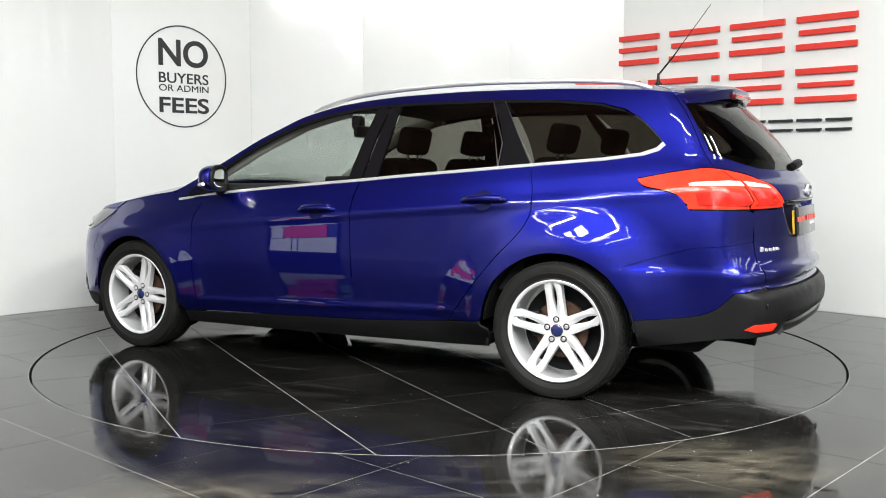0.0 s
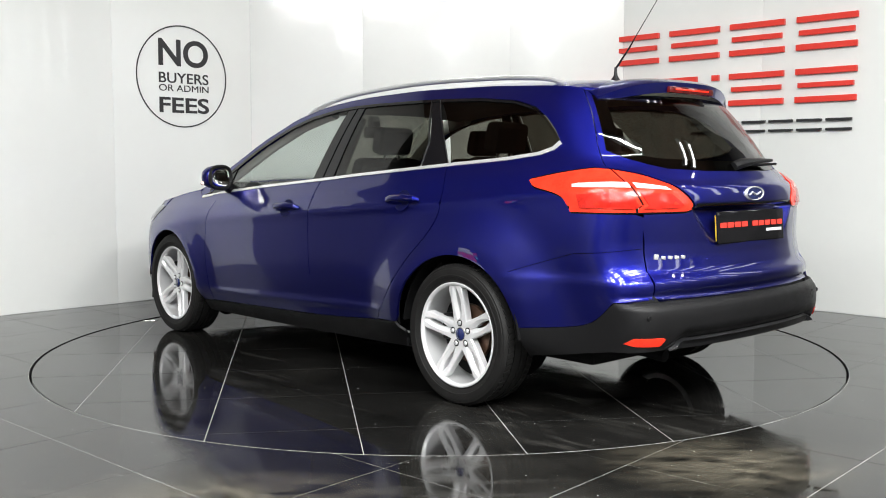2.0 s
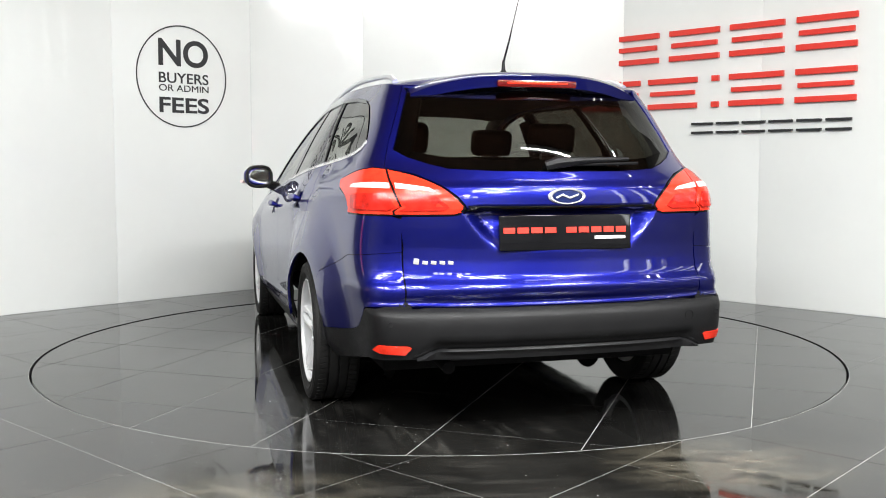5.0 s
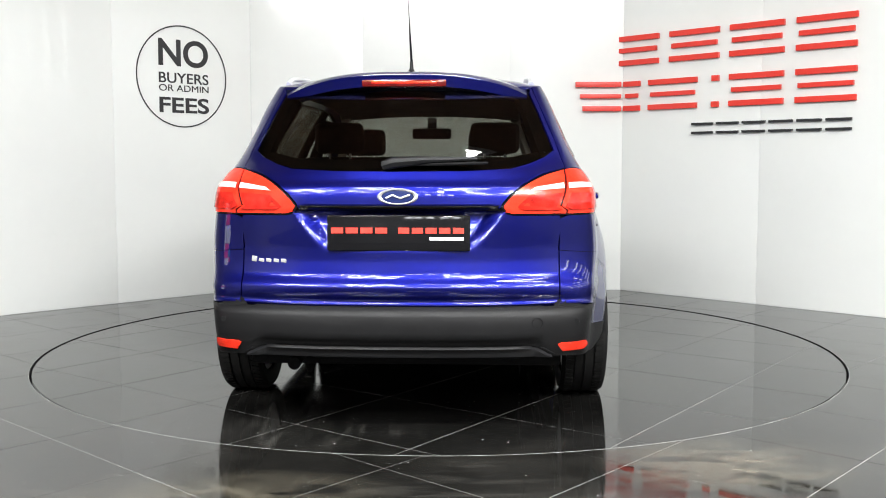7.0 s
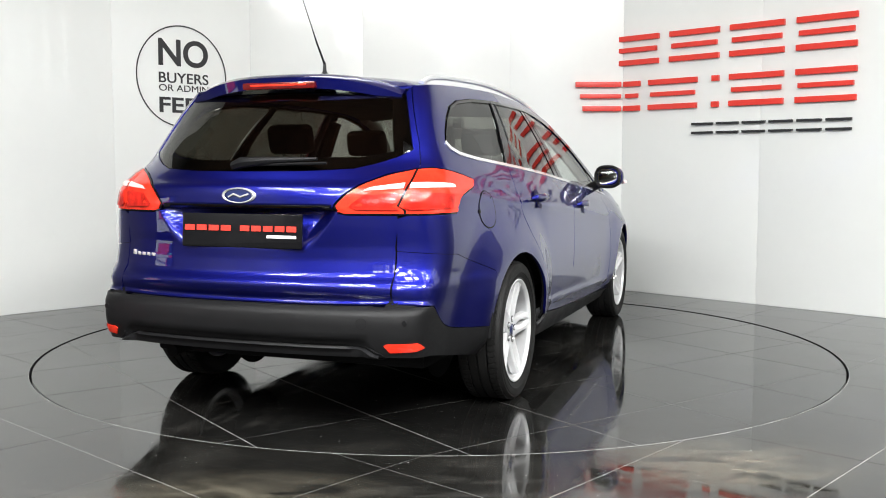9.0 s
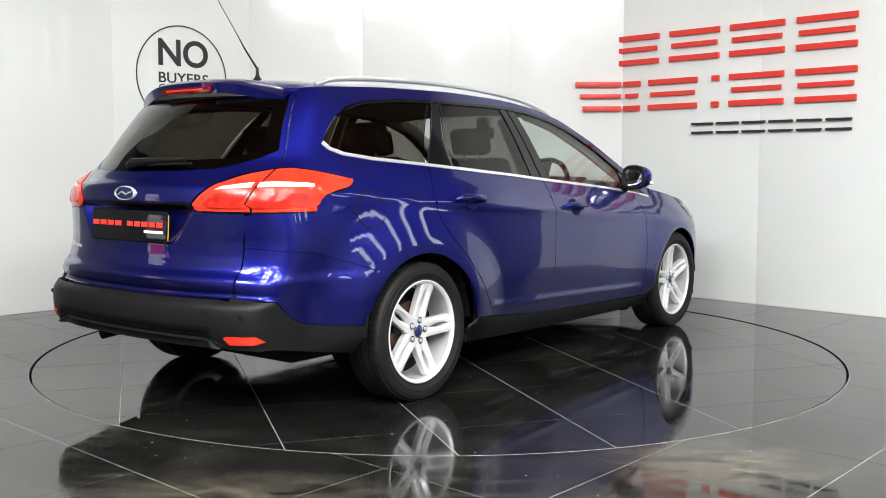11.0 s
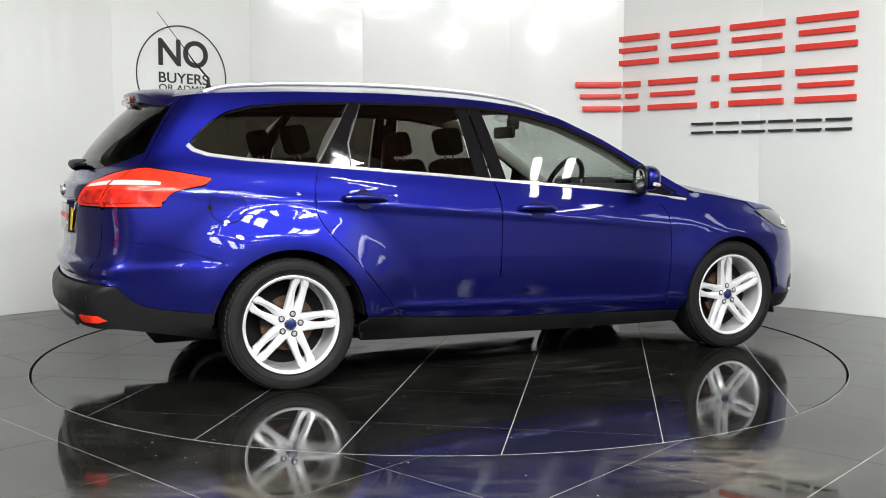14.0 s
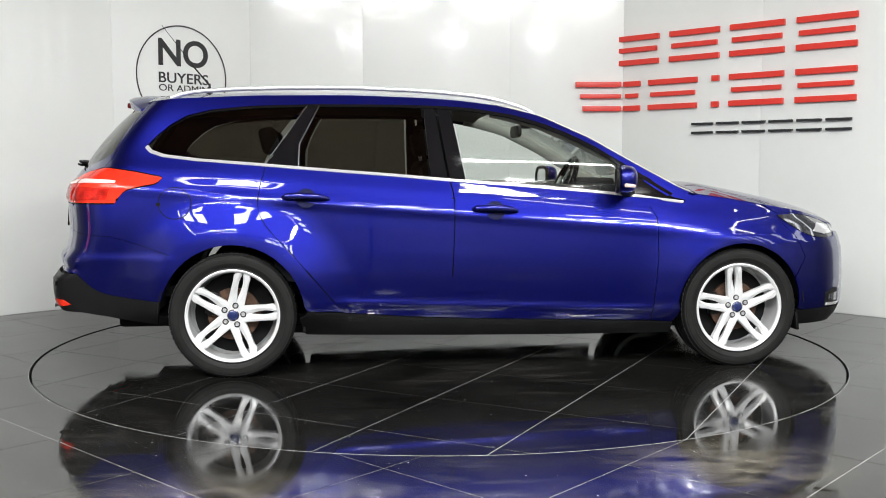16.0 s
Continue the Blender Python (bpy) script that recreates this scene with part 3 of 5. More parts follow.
def width(x, z):
    h = z - (1.082 - 0.083 * x)
    w = keyed_smooth(h, SHOULDER, 0.012 + 0.045 * sm(h / 0.07)) - keyed_smooth(z, TUCK, 0.02)
    w = w - 0.024 * sm((0.55 - x) / 0.5)
    w = w + 0.007 * sm((0.622 - z) / 0.03) * sm((-0.22 - x) / 0.2)
    w = w - keyed_smooth(z, NARROW, 0.07) * np.clip(0.3 - x, 0, 9) ** 1.5
    w = w - 0.10 * np.clip(x - 2.3, 0, 9) ** 2
    for cx in (0.0, AX):
        r = np.hypot(x - cx, z - HUB) - ARCH[cx]
        flare = keyed_smooth(r, [(-1, 0.058), (0.03, 0.058), (0.245, 0.0), (9, 0.0)], 0.045) if cx == 0.0 else 0.006 * np.exp(-((r - 0.004) / 0.036) ** 2) + 0.028 * np.exp(-((r - 0.005) / 0.16) ** 2)
        w = w + flare * sm((z - 0.2) / 0.15)
    w = w - 0.010 * np.exp(-(x / 0.5) ** 2) * sm((z - 0.45) / 0.2)
    w = w + 0.008 * np.exp(-((z - 0.352 + 0.035 * (x - 1.1)) / 0.016) ** 2) * sm((x - 0.45) / 0.15) * sm((2.2 - x) / 0.1)
    d = z - (0.886 - 0.068 * (x - 0.37))
    w = w + 0.0075 * np.exp(-(d / np.where(d > 0, 0.060, 0.026)) ** 2) * sm((x - 0.05) / 0.3) * sm((2.75 - x) / 0.5)
    return w


def solid(x, y, z):
    """Positive inside the skin."""
    a = width(x, z) - y
    t = (0.905 - z) / 0.165
    half = 0.405 - 0.11 * np.clip(t, 0, 1)
    rec = 0.058 * sm((0.905 - z) / 0.016) * sm(1.25 * np.clip(1 - t, 0, 1)) ** 0.7 * sm((half + 0.01 - y) / 0.065)
    rec = rec + 0.028 * sm((0.57 - y) / 0.05) * sm((0.397 - z) / 0.010) * sm((z - 0.30) / 0.01)
    b = x - keyed_smooth(z, REAR, 0.006) + keyed_smooth(z, BULGE, 0.03) * (1 - (y / 0.62) ** 2) - keyed_smooth(z, BOW, 0.03) * y ** 2 - 0.2 * y ** 4 - rec
    c = keyed_smooth(z, FRONT) - 0.036 - 0.38 * y ** 2 - 0.35 * y ** 4 - x
    k = 0.028
    return -k * np.log(np.exp(-a / k) + np.exp(-b / k) + np.exp(-c / k))


def bisect(inside, lo, hi, n=34):
    lo, hi = np.array(lo, float), np.array(hi, float)
    for _ in range(n):
        mid = (lo + hi) / 2
        ok = inside(mid) > 0
        lo, hi = np.where(ok, mid, lo), np.where(ok, hi, mid)
    return lo


ZS = np.arange(0.16, 1.4601, 0.005)
QS = np.arange(0.0, 4.3, 0.01)
ZG, QG = np.meshgrid(ZS, QS, indexing="ij")
TAB = {}
XRC = -bisect(lambda t: solid(-t, 0 * ZS, ZS), 0 * ZS, 0 * ZS + 1.3)
XFC = bisect(lambda t: solid(t, 0 * ZS, ZS), 0 * ZS + 0.5, 0 * ZS + 4.0)
CR, CF = XRC[:, None] + QG, XFC[:, None] - QG
yy = bisect(lambda y: solid(CR - y, y, ZG), 0 * QG, 0 * QG + 1.1)
TAB["r"] = (CR - yy, yy)
yy = bisect(lambda y: solid(CF + y, y, ZG), 0 * QG, 0 * QG + 1.1)
TAB["f"] = (CF + yy, yy)


def lookup(tab, q, z):
    q = np.clip(np.asarray(q, float) / 0.01, 0, len(QS) - 1.001)
    z = np.clip((np.asarray(z, float) - ZS[0]) / 0.005, 0, len(ZS) - 1.001)
    i, j = z.astype(int), q.astype(int)
    a, b = z - i, q - j
    return [(1 - a) * ((1 - b) * T[i, j] + b * T[i, j + 1]) + a * ((1 - b) * T[i + 1, j] + b * T[i + 1, j + 1]) for T in TAB[tab]]


def skin(tab, q, z):
    x, y = lookup(tab, q, z)
    return np.stack([x, y, np.asarray(z, float) + 0 * x], -1)


def skin_normal(tab, q, z, e=0.011):
    du = skin(tab, q + e, z) - skin(tab, q - e, z)
    dv = skin(tab, q, z + e) - skin(tab, q, z - e)
    n = np.cross(du, dv) * (1 if tab == "f" else -1)
    n = n / np.maximum(np.linalg.norm(n, axis=-1, keepdims=True), 1e-9)
    return n


def side_y(x, z):
    x, z = np.asarray(x, float), np.asarray(z, float)
    return bisect(lambda y: solid(x, y, z), 0 * x, 0 * x + 1.1)


def rear_x(y, z):
    y, z = np.asarray(y, float), np.asarray(z, float)
    return -bisect(lambda t: solid(-t, y, z), 0 * y, 0 * y + 1.2)


def dense(pts, step=0.03):
    out = []
    for p, q in zip(pts, pts[1:]):
        n = max(1, int(math.ceil(math.dist(p, q) / step)))
        out += [(p[0] + (q[0] - p[0]) * k / n, p[1] + (q[1] - p[1]) * k / n) for k in range(n)]
    return out + [tuple(pts[-1])]


def S(pts, tab="r"):
    """Outline given on the side (x, z) as skin coordinates."""
    a = np.array(dense(pts, 0.009), float)
    y = side_y(a[:, 0], a[:, 1])
    q = a[:, 0] - np.interp(a[:, 1], ZS, XRC) + y if tab == "r" else np.interp(a[:, 1], ZS, XFC) - a[:, 0] + y
    return [tuple(p) for p in np.stack([q, a[:, 1]], 1)]


def B(pts):
    """Outline given on the back (y, z) as skin coordinates."""
    a = np.array(dense(pts), float)
    x = rear_x(a[:, 0], a[:, 1])
    return [tuple(p) for p in np.stack([x - np.interp(a[:, 1], ZS, XRC) + a[:, 0], a[:, 1]], 1)]


def bend(pts, n=8):
    """A smooth run through the points."""
    p = [np.array(v, float) for v in pts]
    p = [2 * p[0] - p[1]] + p + [2 * p[-1] - p[-2]]
    out = []
    for a, b, c, d in zip(p, p[1:], p[2:], p[3:]):
        for k in range(n):
            t = k / n
            out.append(tuple(0.5 * (2 * b + (c - a) * t + (2 * a - 5 * b + 4 * c - d) * t * t + (3 * b - a - 3 * c + d) * t ** 3)))
    return out + [tuple(p[-2])]


def arch(cx, a0, a1, extra=0.0, n=28):
    r = ARCH[cx] + extra
    return [(cx + r * math.cos(radians(a0 + (a1 - a0) * k / n)), HUB + r * math.sin(radians(a0 + (a1 - a0) * k / n))) for k in range(n + 1)]


def tidy(poly, step):
    out = []
    for i, p in enumerate(poly):
        q = poly[(i + 1) % len(poly)]
        d = math.dist(p, q)
        if d < 1e-4:
            continue
        n = max(1, int(math.ceil(d / step)))
        out += [(p[0] + (q[0] - p[0]) * k / n, p[1] + (q[1] - p[1]) * k / n) for k in range(n)]
    return out


def inset(poly, g):
    """Draws an outline in by g, so that neighbouring panels leave a gap."""
    area = sum(a[0] * b[1] - b[0] * a[1] for a, b in zip(poly, poly[1:] + poly[:1]))
    s = 1 if area > 0 else -1
    out = []
    n = len(poly)
    for i in range(n):
        a, b, c = (np.array(poly[k % n]) for k in (i - 1, i, i + 1))
        d1, d2 = (b - a) / max(np.linalg.norm(b - a), 1e-9), (c - b) / max(np.linalg.norm(c - b), 1e-9)
        n1, n2 = np.array((-d1[1], d1[0])) * s, np.array((-d2[1], d2[0])) * s
        m = n1 + n2
        m = m / max(np.dot(m, n1), 0.5)
        out.append(tuple(b + g * m))
    return out


def inside_poly(poly, x, y):
    c = np.zeros(len(x), bool)
    for (x1, y1), (x2, y2) in zip(poly, poly[1:] + poly[:1]):
        if y1 != y2:
            c ^= ((y1 > y) != (y2 > y)) & (x < (x2 - x1) * (y - y1) / (y2 - y1) + x1)
    return c


def skin_mesh(name, poly, side, tab="r", off=0.0, gap=0.002, depth=0.012, step=0.03, bulge=0.0, centre=False):
    """A panel cut out of the skin along an outline, with turned-in edges. side: 1 left, -1 right, 0 across the centre line (outline given for both halves)."""
    poly = tidy(poly, step)
    if gap:
        poly = inset(poly, gap)
    P = np.array(poly)
    lo, hi = P.min(0), P.max(0)
    gx, gy = np.meshgrid(np.arange(lo[0] + step / 2, hi[0], step), np.arange(lo[1] + step / 2, hi[1], step))
    gx, gy = gx.ravel(), gy.ravel()
    ok = inside_poly(poly, gx, gy)
    gx, gy = gx[ok], gy[ok]
    d = np.min(np.hypot(gx[:, None] - P[None, :, 0], gy[:, None] - P[None, :, 1]), 1) if len(gx) else np.zeros(0)
    gx, gy, d = gx[d > step * 0.45], gy[d > step * 0.45], d[d > step * 0.45]
    pts = [Vector(p) for p in poly] + [Vector(p) for p in zip(gx, gy)]
    r = delaunay_2d_cdt(pts, [], [list(range(len(poly)))], 1, 1e-6)
    V, F = np.array([v[:] for v in r[0]]), r[2]
    dist = np.min(np.hypot(V[:, :1] - P[None, :, 0], V[:, 1:] - P[None, :, 1]), 1)
    flip = np.where(V[:, 0] < 0, -1.0, 1.0)
    q = np.abs(V[:, 0])
    n3 = skin_normal(tab, q, V[:, 1])
    if side == 0:
        inner = skin_normal(tab, np.maximum(q, 0.02), V[:, 1])
        n3 = np.where((q < 0.02)[:, None], inner * np.stack([np.ones(len(q)), q / 0.02, np.ones(len(q))], 1), n3)
        n3 /= np.maximum(np.linalg.norm(n3, axis=1, keepdims=True), 1e-9)
    p3 = skin(tab, q, V[:, 1]) + n3 * (off + bulge * sm(dist / 0.03))[:, None]
    sgn = flip if side == 0 else np.full(len(V), float(side))
    p3[:, 1] *= sgn
    n3[:, 1] *= sgn
    # turned-in edges
    nb = len(poly)
    idx = [int(np.argmin(np.hypot(V[:, 0] - a, V[:, 1] - b))) for a, b in poly]
    rim_top, rim_n = p3[idx], n3[idx]
    tan = np.roll(rim_top, -1, 0) - np.roll(rim_top, 1, 0)
    out = np.cross(tan, rim_n)
    out /= np.maximum(np.linalg.norm(out, axis=1, keepdims=True), 1e-9)
    cen = p3.mean(0)
    if np.sum(np.einsum("ij,ij->i", out, rim_top - cen)) < 0:
        out = -out
    verts = np.concatenate([p3, rim_top, rim_top - rim_n * depth])
    norms = np.concatenate([n3, out, out])
    faces = []
    for f in F:
        a, b, c = f[:3]
        fn = np.cross(p3[b] - p3[a], p3[c] - p3[a])
        faces.append(tuple(f) if np.dot(fn, n3[a]) > 0 else tuple(f[::-1]))
    k = len(p3)
    for i in range(nb):
        j = (i + 1) % nb
        qd = (k + i, k + j, k + nb + j, k + nb + i)
        fn = np.cross(verts[qd[1]] - verts[qd[0]], verts[qd[2]] - verts[qd[0]])
        faces.append(qd if np.dot(fn, out[i]) > 0 else qd[::-1])
    me = bpy.data.meshes.new(name)
    me.from_pydata(verts.tolist(), [], faces)
    for p in me.polygons:
        p.use_smooth = True
    me.normals_split_custom_set_from_vertices(norms.tolist())
    return me


def panel(name, poly, side, material, parent, label="", **kw):
    me = skin_mesh(name, poly, side, **kw)
    me.materials.append(material)
    return part(name, me, material, parent, label)


car = thing("estate_car", "deep blue metallic estate car with silver alloy wheels, on the turntable", "car")
OFFSET = Matrix.Translation((-1.132, 0.069, 0.0))


# the car's own empty turns with the turntable; all parts are set off from the turntable's middle
def put(ob):
    ob.matrix_parent_inverse = OFFSET
    return ob


def cpart(name, bm, material, label="", angle=35, parent=None):
    ob = part(name, bm, material, parent or car, label, angle)
    return put(ob) if parent is None else ob


def cpanel(name, poly, side, material, label="", **kw):
    return put(panel(name, poly, side, material, car, label, **kw))


BELT = [(-0.43, 1.166), (-0.405, 1.14), (-0.34, 1.118), (-0.17, 1.097), (0.11, 1.076), (0.54, 1.041), (0.82, 1.02), (1.1, 0.996), (1.41, 0.972), (1.7, 0.949), (2.0, 0.922), (2.15, 0.904), (2.35, 0.878)]
DLO = [(2.35, 0.878), (2.11, 1.024), (1.99, 1.098), (1.88, 1.165), (1.73, 1.238), (1.61, 1.286), (1.44, 1.334), (1.23, 1.367), (1.05, 1.379), (0.84, 1.383), (0.39, 1.381), (0.1, 1.372),
       (-0.12, 1.35), (-0.24, 1.318), (-0.32, 1.27), (-0.38, 1.218), (-0.43, 1.166)]


def belt_z(x):
    a = np.array(BELT)
    return float(np.interp(x, a[:, 0], a[:, 1]))


def dlo_z(x):
    a = np.array(DLO)[::-1]
    return float(np.interp(x, a[:, 0], a[:, 1]))


TOPL = [(x, float(keyed(x, TOP))) for x in (2.40, 2.35, 2.2, 2.11, 2.0, 1.88, 1.75, 1.62, 1.5, 1.4, 1.2, 1.0, 0.6, 0.1, -0.3, -0.46)]
RDOOR_BACK = bend([(0.17, 1.069), (0.14, 0.963), (0.132, 0.85), (0.18, 0.754), (0.31, 0.612), (0.53, 0.351), (0.555, 0.327)], 5)
SPLIT = [(1.1, 0.995), (1.118, 0.932), (1.12, 0.762), (1.108, 0.5), (1.10, 0.288)]
FDOOR_FRONT = [(2.135, 0.905), (2.16, 0.855), (2.19, 0.799), (2.193, 0.607), (2.17, 0.252)]
SILLTOP = [(0.375, 0.335), (0.555, 0.32), (0.82, 0.299), (1.1, 0.283), (1.7, 0.264), (2.17, 0.246), (2.29, 0.24)]
BUMPTOP = bend([(-0.355, 0.388), (-0.57, 0.411), (-0.66, 0.432), (-0.72, 0.47), (-0.775, 0.525)], 5)
GATE = [(0.525, 1.40), (0.618, 1.165), (0.655, 1.052)]
for sd in (1, -1):
    # roof side, rear pillar and rear wing in one pressing
    poly = S(TOPL) + B(GATE) + S(bend([(-0.62, 1.058), (-0.48, 1.038), (-0.35, 1.012)], 4)) + S(bend([(-0.345, 1.002), (-0.38, 0.972), (-0.46, 0.956), (-0.53, 0.935), (-0.565, 0.90), (-0.58, 0.874)], 4)) \
        + B([(0.655, 0.872), (0.622, 0.86), (0.622, 0.735)]) + S(bend([(-0.60, 0.712), (-0.45, 0.668), (-0.305, 0.62)], 4)) + S(arch(0, 135, 8)) + S([(0.375, 0.335), (0.548, 0.325)]) + S(RDOOR_BACK[::-1]) \
        + S([p for p in BELT[::-1] if p[0] < 0.17]) + S([(x, z + 0.004) for x, z in DLO[::-1][1:-1]]) + S([(2.36, 0.885)])
    cpanel("side_panel", poly, sd, PAINT, gap=0.0012, step=0.02)
    poly = S(bend([(-0.305, 0.6195), (-0.45, 0.6675), (-0.60, 0.7115)], 4)) + B([(0.622, 0.7345), (0.622, 0.535), (0.70, 0.533)]) + S(BUMPTOP[::-1]) + S(arch(0, 168, 124)[1:])
    cpanel("bumper_corner", poly, sd, PAINT, gap=0.0006)
    cpanel("rear_door", S([(x, belt_z(x)) for x in (1.1, 0.9, 0.6, 0.3, 0.17)]) + S(RDOOR_BACK[1:]) + S(SILLTOP[1:5]) + S(SPLIT[::-1][1:]), sd, PAINT, gap=0.0022, step=0.018)
    cpanel("front_door", S([(x, belt_z(x)) for x in (2.135, 1.9, 1.6, 1.3)]) + S(SPLIT) + S([(1.7, 0.264)]) + S(FDOOR_FRONT[::-1][:-1]), sd, PAINT, gap=0.0022, step=0.018)
    cpanel("sill", S(SILLTOP) + S([(2.29, 0.178), (1.7, 0.18), (1.1, 0.188), (0.36, 0.205)]), sd, BLACKP, "black plastic sill", off=0.004)
    # front wing, headlamp, front bumper side
    fw = S(FDOOR_FRONT, "f") + S([(2.285, 0.243)], "f") + S(arch(AX, 172, 28), "f") + S([(3.02, 0.58), (2.96, 0.70), (2.86, 0.79)], "f") + S([(x, float(keyed(x, TOP)) - 0.004) for x in (2.8, 2.6, 2.42)], "f") + S([(2.37, 0.885)], "f")
    cpanel("front_wing", fw, sd, PAINT, tab="f", gap=0.001)
    hl = S(bend([(2.87, 0.805), (2.94, 0.755), (3.04, 0.70), (3.16, 0.675), (3.26, 0.68)], 4) + bend([(3.27, 0.70), (3.24, 0.745), (3.1, 0.79), (2.98, 0.81)], 4), "f")
    cpanel("headlight", hl, sd, HEADLENS, "clear swept-back headlight", tab="f", off=0.002, bulge=0.008)
    hd_in = S([(3.08, 0.712), (3.16, 0.692), (3.235, 0.695), (3.22, 0.735), (3.12, 0.752)], "f")
    cpanel("reflector", hd_in, sd, BRIGHT, "bright headlamp reflector", tab="f", off=0.0115, step=0.02, gap=0.0, depth=0.004)
    cpanel("wing_inner", S([(2.60, 0.86), (2.75, 0.72), (2.98, 0.62), (3.05, 0.60), (3.25, 0.64), (3.30, 0.74), (3.1, 0.80), (2.85, 0.848)], "f"), sd, PAINT, tab="f", off=-0.005)
    cpanel("wing_inner", S([(2.10, 0.86), (2.43, 0.85), (2.46, 0.90), (2.36, 0.925), (2.31, 0.895), (2.14, 0.915)], "f"), sd, PAINT, tab="f", off=-0.004, step=0.02)
    cpanel("bonnet_edge", S([(2.8, 0.862), (2.88, 0.813), (2.98, 0.814), (3.1, 0.795), (3.2, 0.765), (3.3, 0.742), (3.3, 0.765), (3.1, 0.808)], "f"), sd, PAINT, tab="f", step=0.02)
    poly = S(arch(AX, -2, 27), "f") + S([(3.0225, 0.58), (2.9625, 0.70), (2.872, 0.783), (2.94, 0.748), (3.05, 0.69), (3.16, 0.67), (3.27, 0.676), (3.30, 0.70)], "f") + [(0.0, 0.67), (0.0, 0.30)] + S([(3.2, 0.295), (3.02, 0.292)], "f")
    cpanel("front_bumper_half", poly, sd, PAINT, tab="f", gap=0.0)
    cpanel("front_lip", S([(2.985, 0.29), (3.2, 0.29)], "f") + [(0.0, 0.292), (0.0, 0.19)] + S([(3.15, 0.205), (2.97, 0.20)], "f"), sd, BLACKP, "black front lip", tab="f")
    cpanel("fog_bezel", S(bend([(3.175, 0.300), (3.255, 0.296), (3.305, 0.300)], 3) + bend([(3.305, 0.392), (3.25, 0.392), (3.185, 0.375)], 3), "f"), sd, BLACKP, "black fog lamp bezel", tab="f", off=0.003, step=0.02, gap=0.0)
    cpanel("fog_lamp", S([(3.205, 0.325), (3.285, 0.322), (3.29, 0.372), (3.215, 0.366)], "f"), sd, HEADLENS, "small front fog lamp", tab="f", off=0.007, step=0.02)
    cpanel("fog_trim", S([(3.185, 0.304), (3.30, 0.300), (3.30, 0.314), (3.19, 0.318)], "f"), sd, BRIGHT, "bright strip under the fog lamp", tab="f", off=0.008, step=0.02, gap=0.0)
    # lamps at the back
    lamp_out = B([(0.650, 1.050)]) + S(bend([(-0.62, 1.055), (-0.48, 1.035), (-0.345, 1.009)], 5)) + S(bend([(-0.342, 1.002), (-0.38, 0.975), (-0.46, 0.959), (-0.525, 0.938), (-0.56, 0.90), (-0.575, 0.877)], 4)) + B([(0.650, 0.877)])
    cpanel("lamp_surround", lamp_out, sd, GLOSSB, off=-0.002, gap=-0.004, step=0.02)
    lo = cpanel("tail_light", lamp_out, sd, REDLENS, "red wrap-around tail light with a pale band", off=0.003, bulge=0.007, step=0.02)
    strip = B([(0.655, 0.990)]) + S([(-0.72, 0.992), (-0.60, 0.990), (-0.57, 0.985), (-0.575, 0.974), (-0.72, 0.974)]) + B([(0.655, 0.972)])
    panel("pale_band", strip, sd, CLEARLENS, lo, "pale clear band", off=0.0115, step=0.02, depth=0.003, gap=0.0)
    panel("lamp_cell", B([(0.665, 0.955)]) + S([(-0.70, 0.955), (-0.60, 0.948), (-0.62, 0.895)]) + B([(0.665, 0.893)]), sd, DEEPRED, lo, "deeper red lamp cell", off=0.0105, step=0.02, depth=0.003, gap=0.0)
    lamp_in = B(bend([(0.645, 1.049), (0.56, 1.025), (0.48, 0.985), (0.43, 0.945), (0.40, 0.912)], 4) + [(0.398, 0.905), (0.405, 0.888), (0.43, 0.879), (0.645, 0.877)])
    cpanel("lamp_surround", lamp_in, sd, GLOSSB, off=-0.001, gap=-0.003, step=0.02)
    li = cpanel("tail_light", lamp_in, sd, REDLENS, "red inner tail light on the tailgate", off=0.003, bulge=0.007, step=0.02)
    panel("pale_band", B([(0.636, 0.990), (0.52, 0.976), (0.498, 0.964), (0.636, 0.972)]), sd, CLEARLENS, li, "pale clear band", off=0.0115, step=0.02, depth=0.003, gap=0.0)
    panel("lamp_cell", B([(0.628, 0.955), (0.50, 0.948), (0.46, 0.915), (0.475, 0.895), (0.628, 0.893)]), sd, DEEPRED, li, "deeper red lamp cell", off=0.0105, step=0.02, depth=0.003, gap=0.0)
    cpanel("rear_reflector", B([(0.718, 0.392), (0.617, 0.392), (0.606, 0.385), (0.628, 0.354), (0.715, 0.356), (0.735, 0.366)]), sd, REDLENS, "red bumper reflector", off=0.003, bulge=0.004, step=0.015)
    cpanel("reflector_surround", B([(0.74, 0.40), (0.575, 0.40), (0.61, 0.343), (0.735, 0.345)]), sd, BLACKP, off=-0.0015, step=0.02)
    # glass and pillars of the side
    q_gl = S([(0.155, 1.074)]) + S([p for p in BELT[::-1] if p[0] < 0.15]) + S([p for p in DLO[::-1] if p[0] < 0.35][1:]) + S([(0.37, 1.378)])
    cpanel("quarter_glass", q_gl, sd, SIDEGLASS, "dark tinted rear side window", off=-0.004, depth=0.004)
    cpanel("door_glass", S([(0.335, belt_z(0.335)), (0.34, 1.177), (0.375, 1.26), (0.44, 1.379), (0.84, 1.381), (0.975, 1.379), (1.0, belt_z(1.0)), (0.7, belt_z(0.7))]), sd, SIDEGLASS, "dark tinted rear door window", off=-0.004, depth=0.004)
    cpanel("rear_pillar", S([(0.17, 1.069), (0.375, 1.379), (0.435, 1.379), (0.37, 1.26), (0.334, 1.177), (0.33, belt_z(0.33))]), sd, GLOSSB, "gloss black pillar cover", off=-0.001)
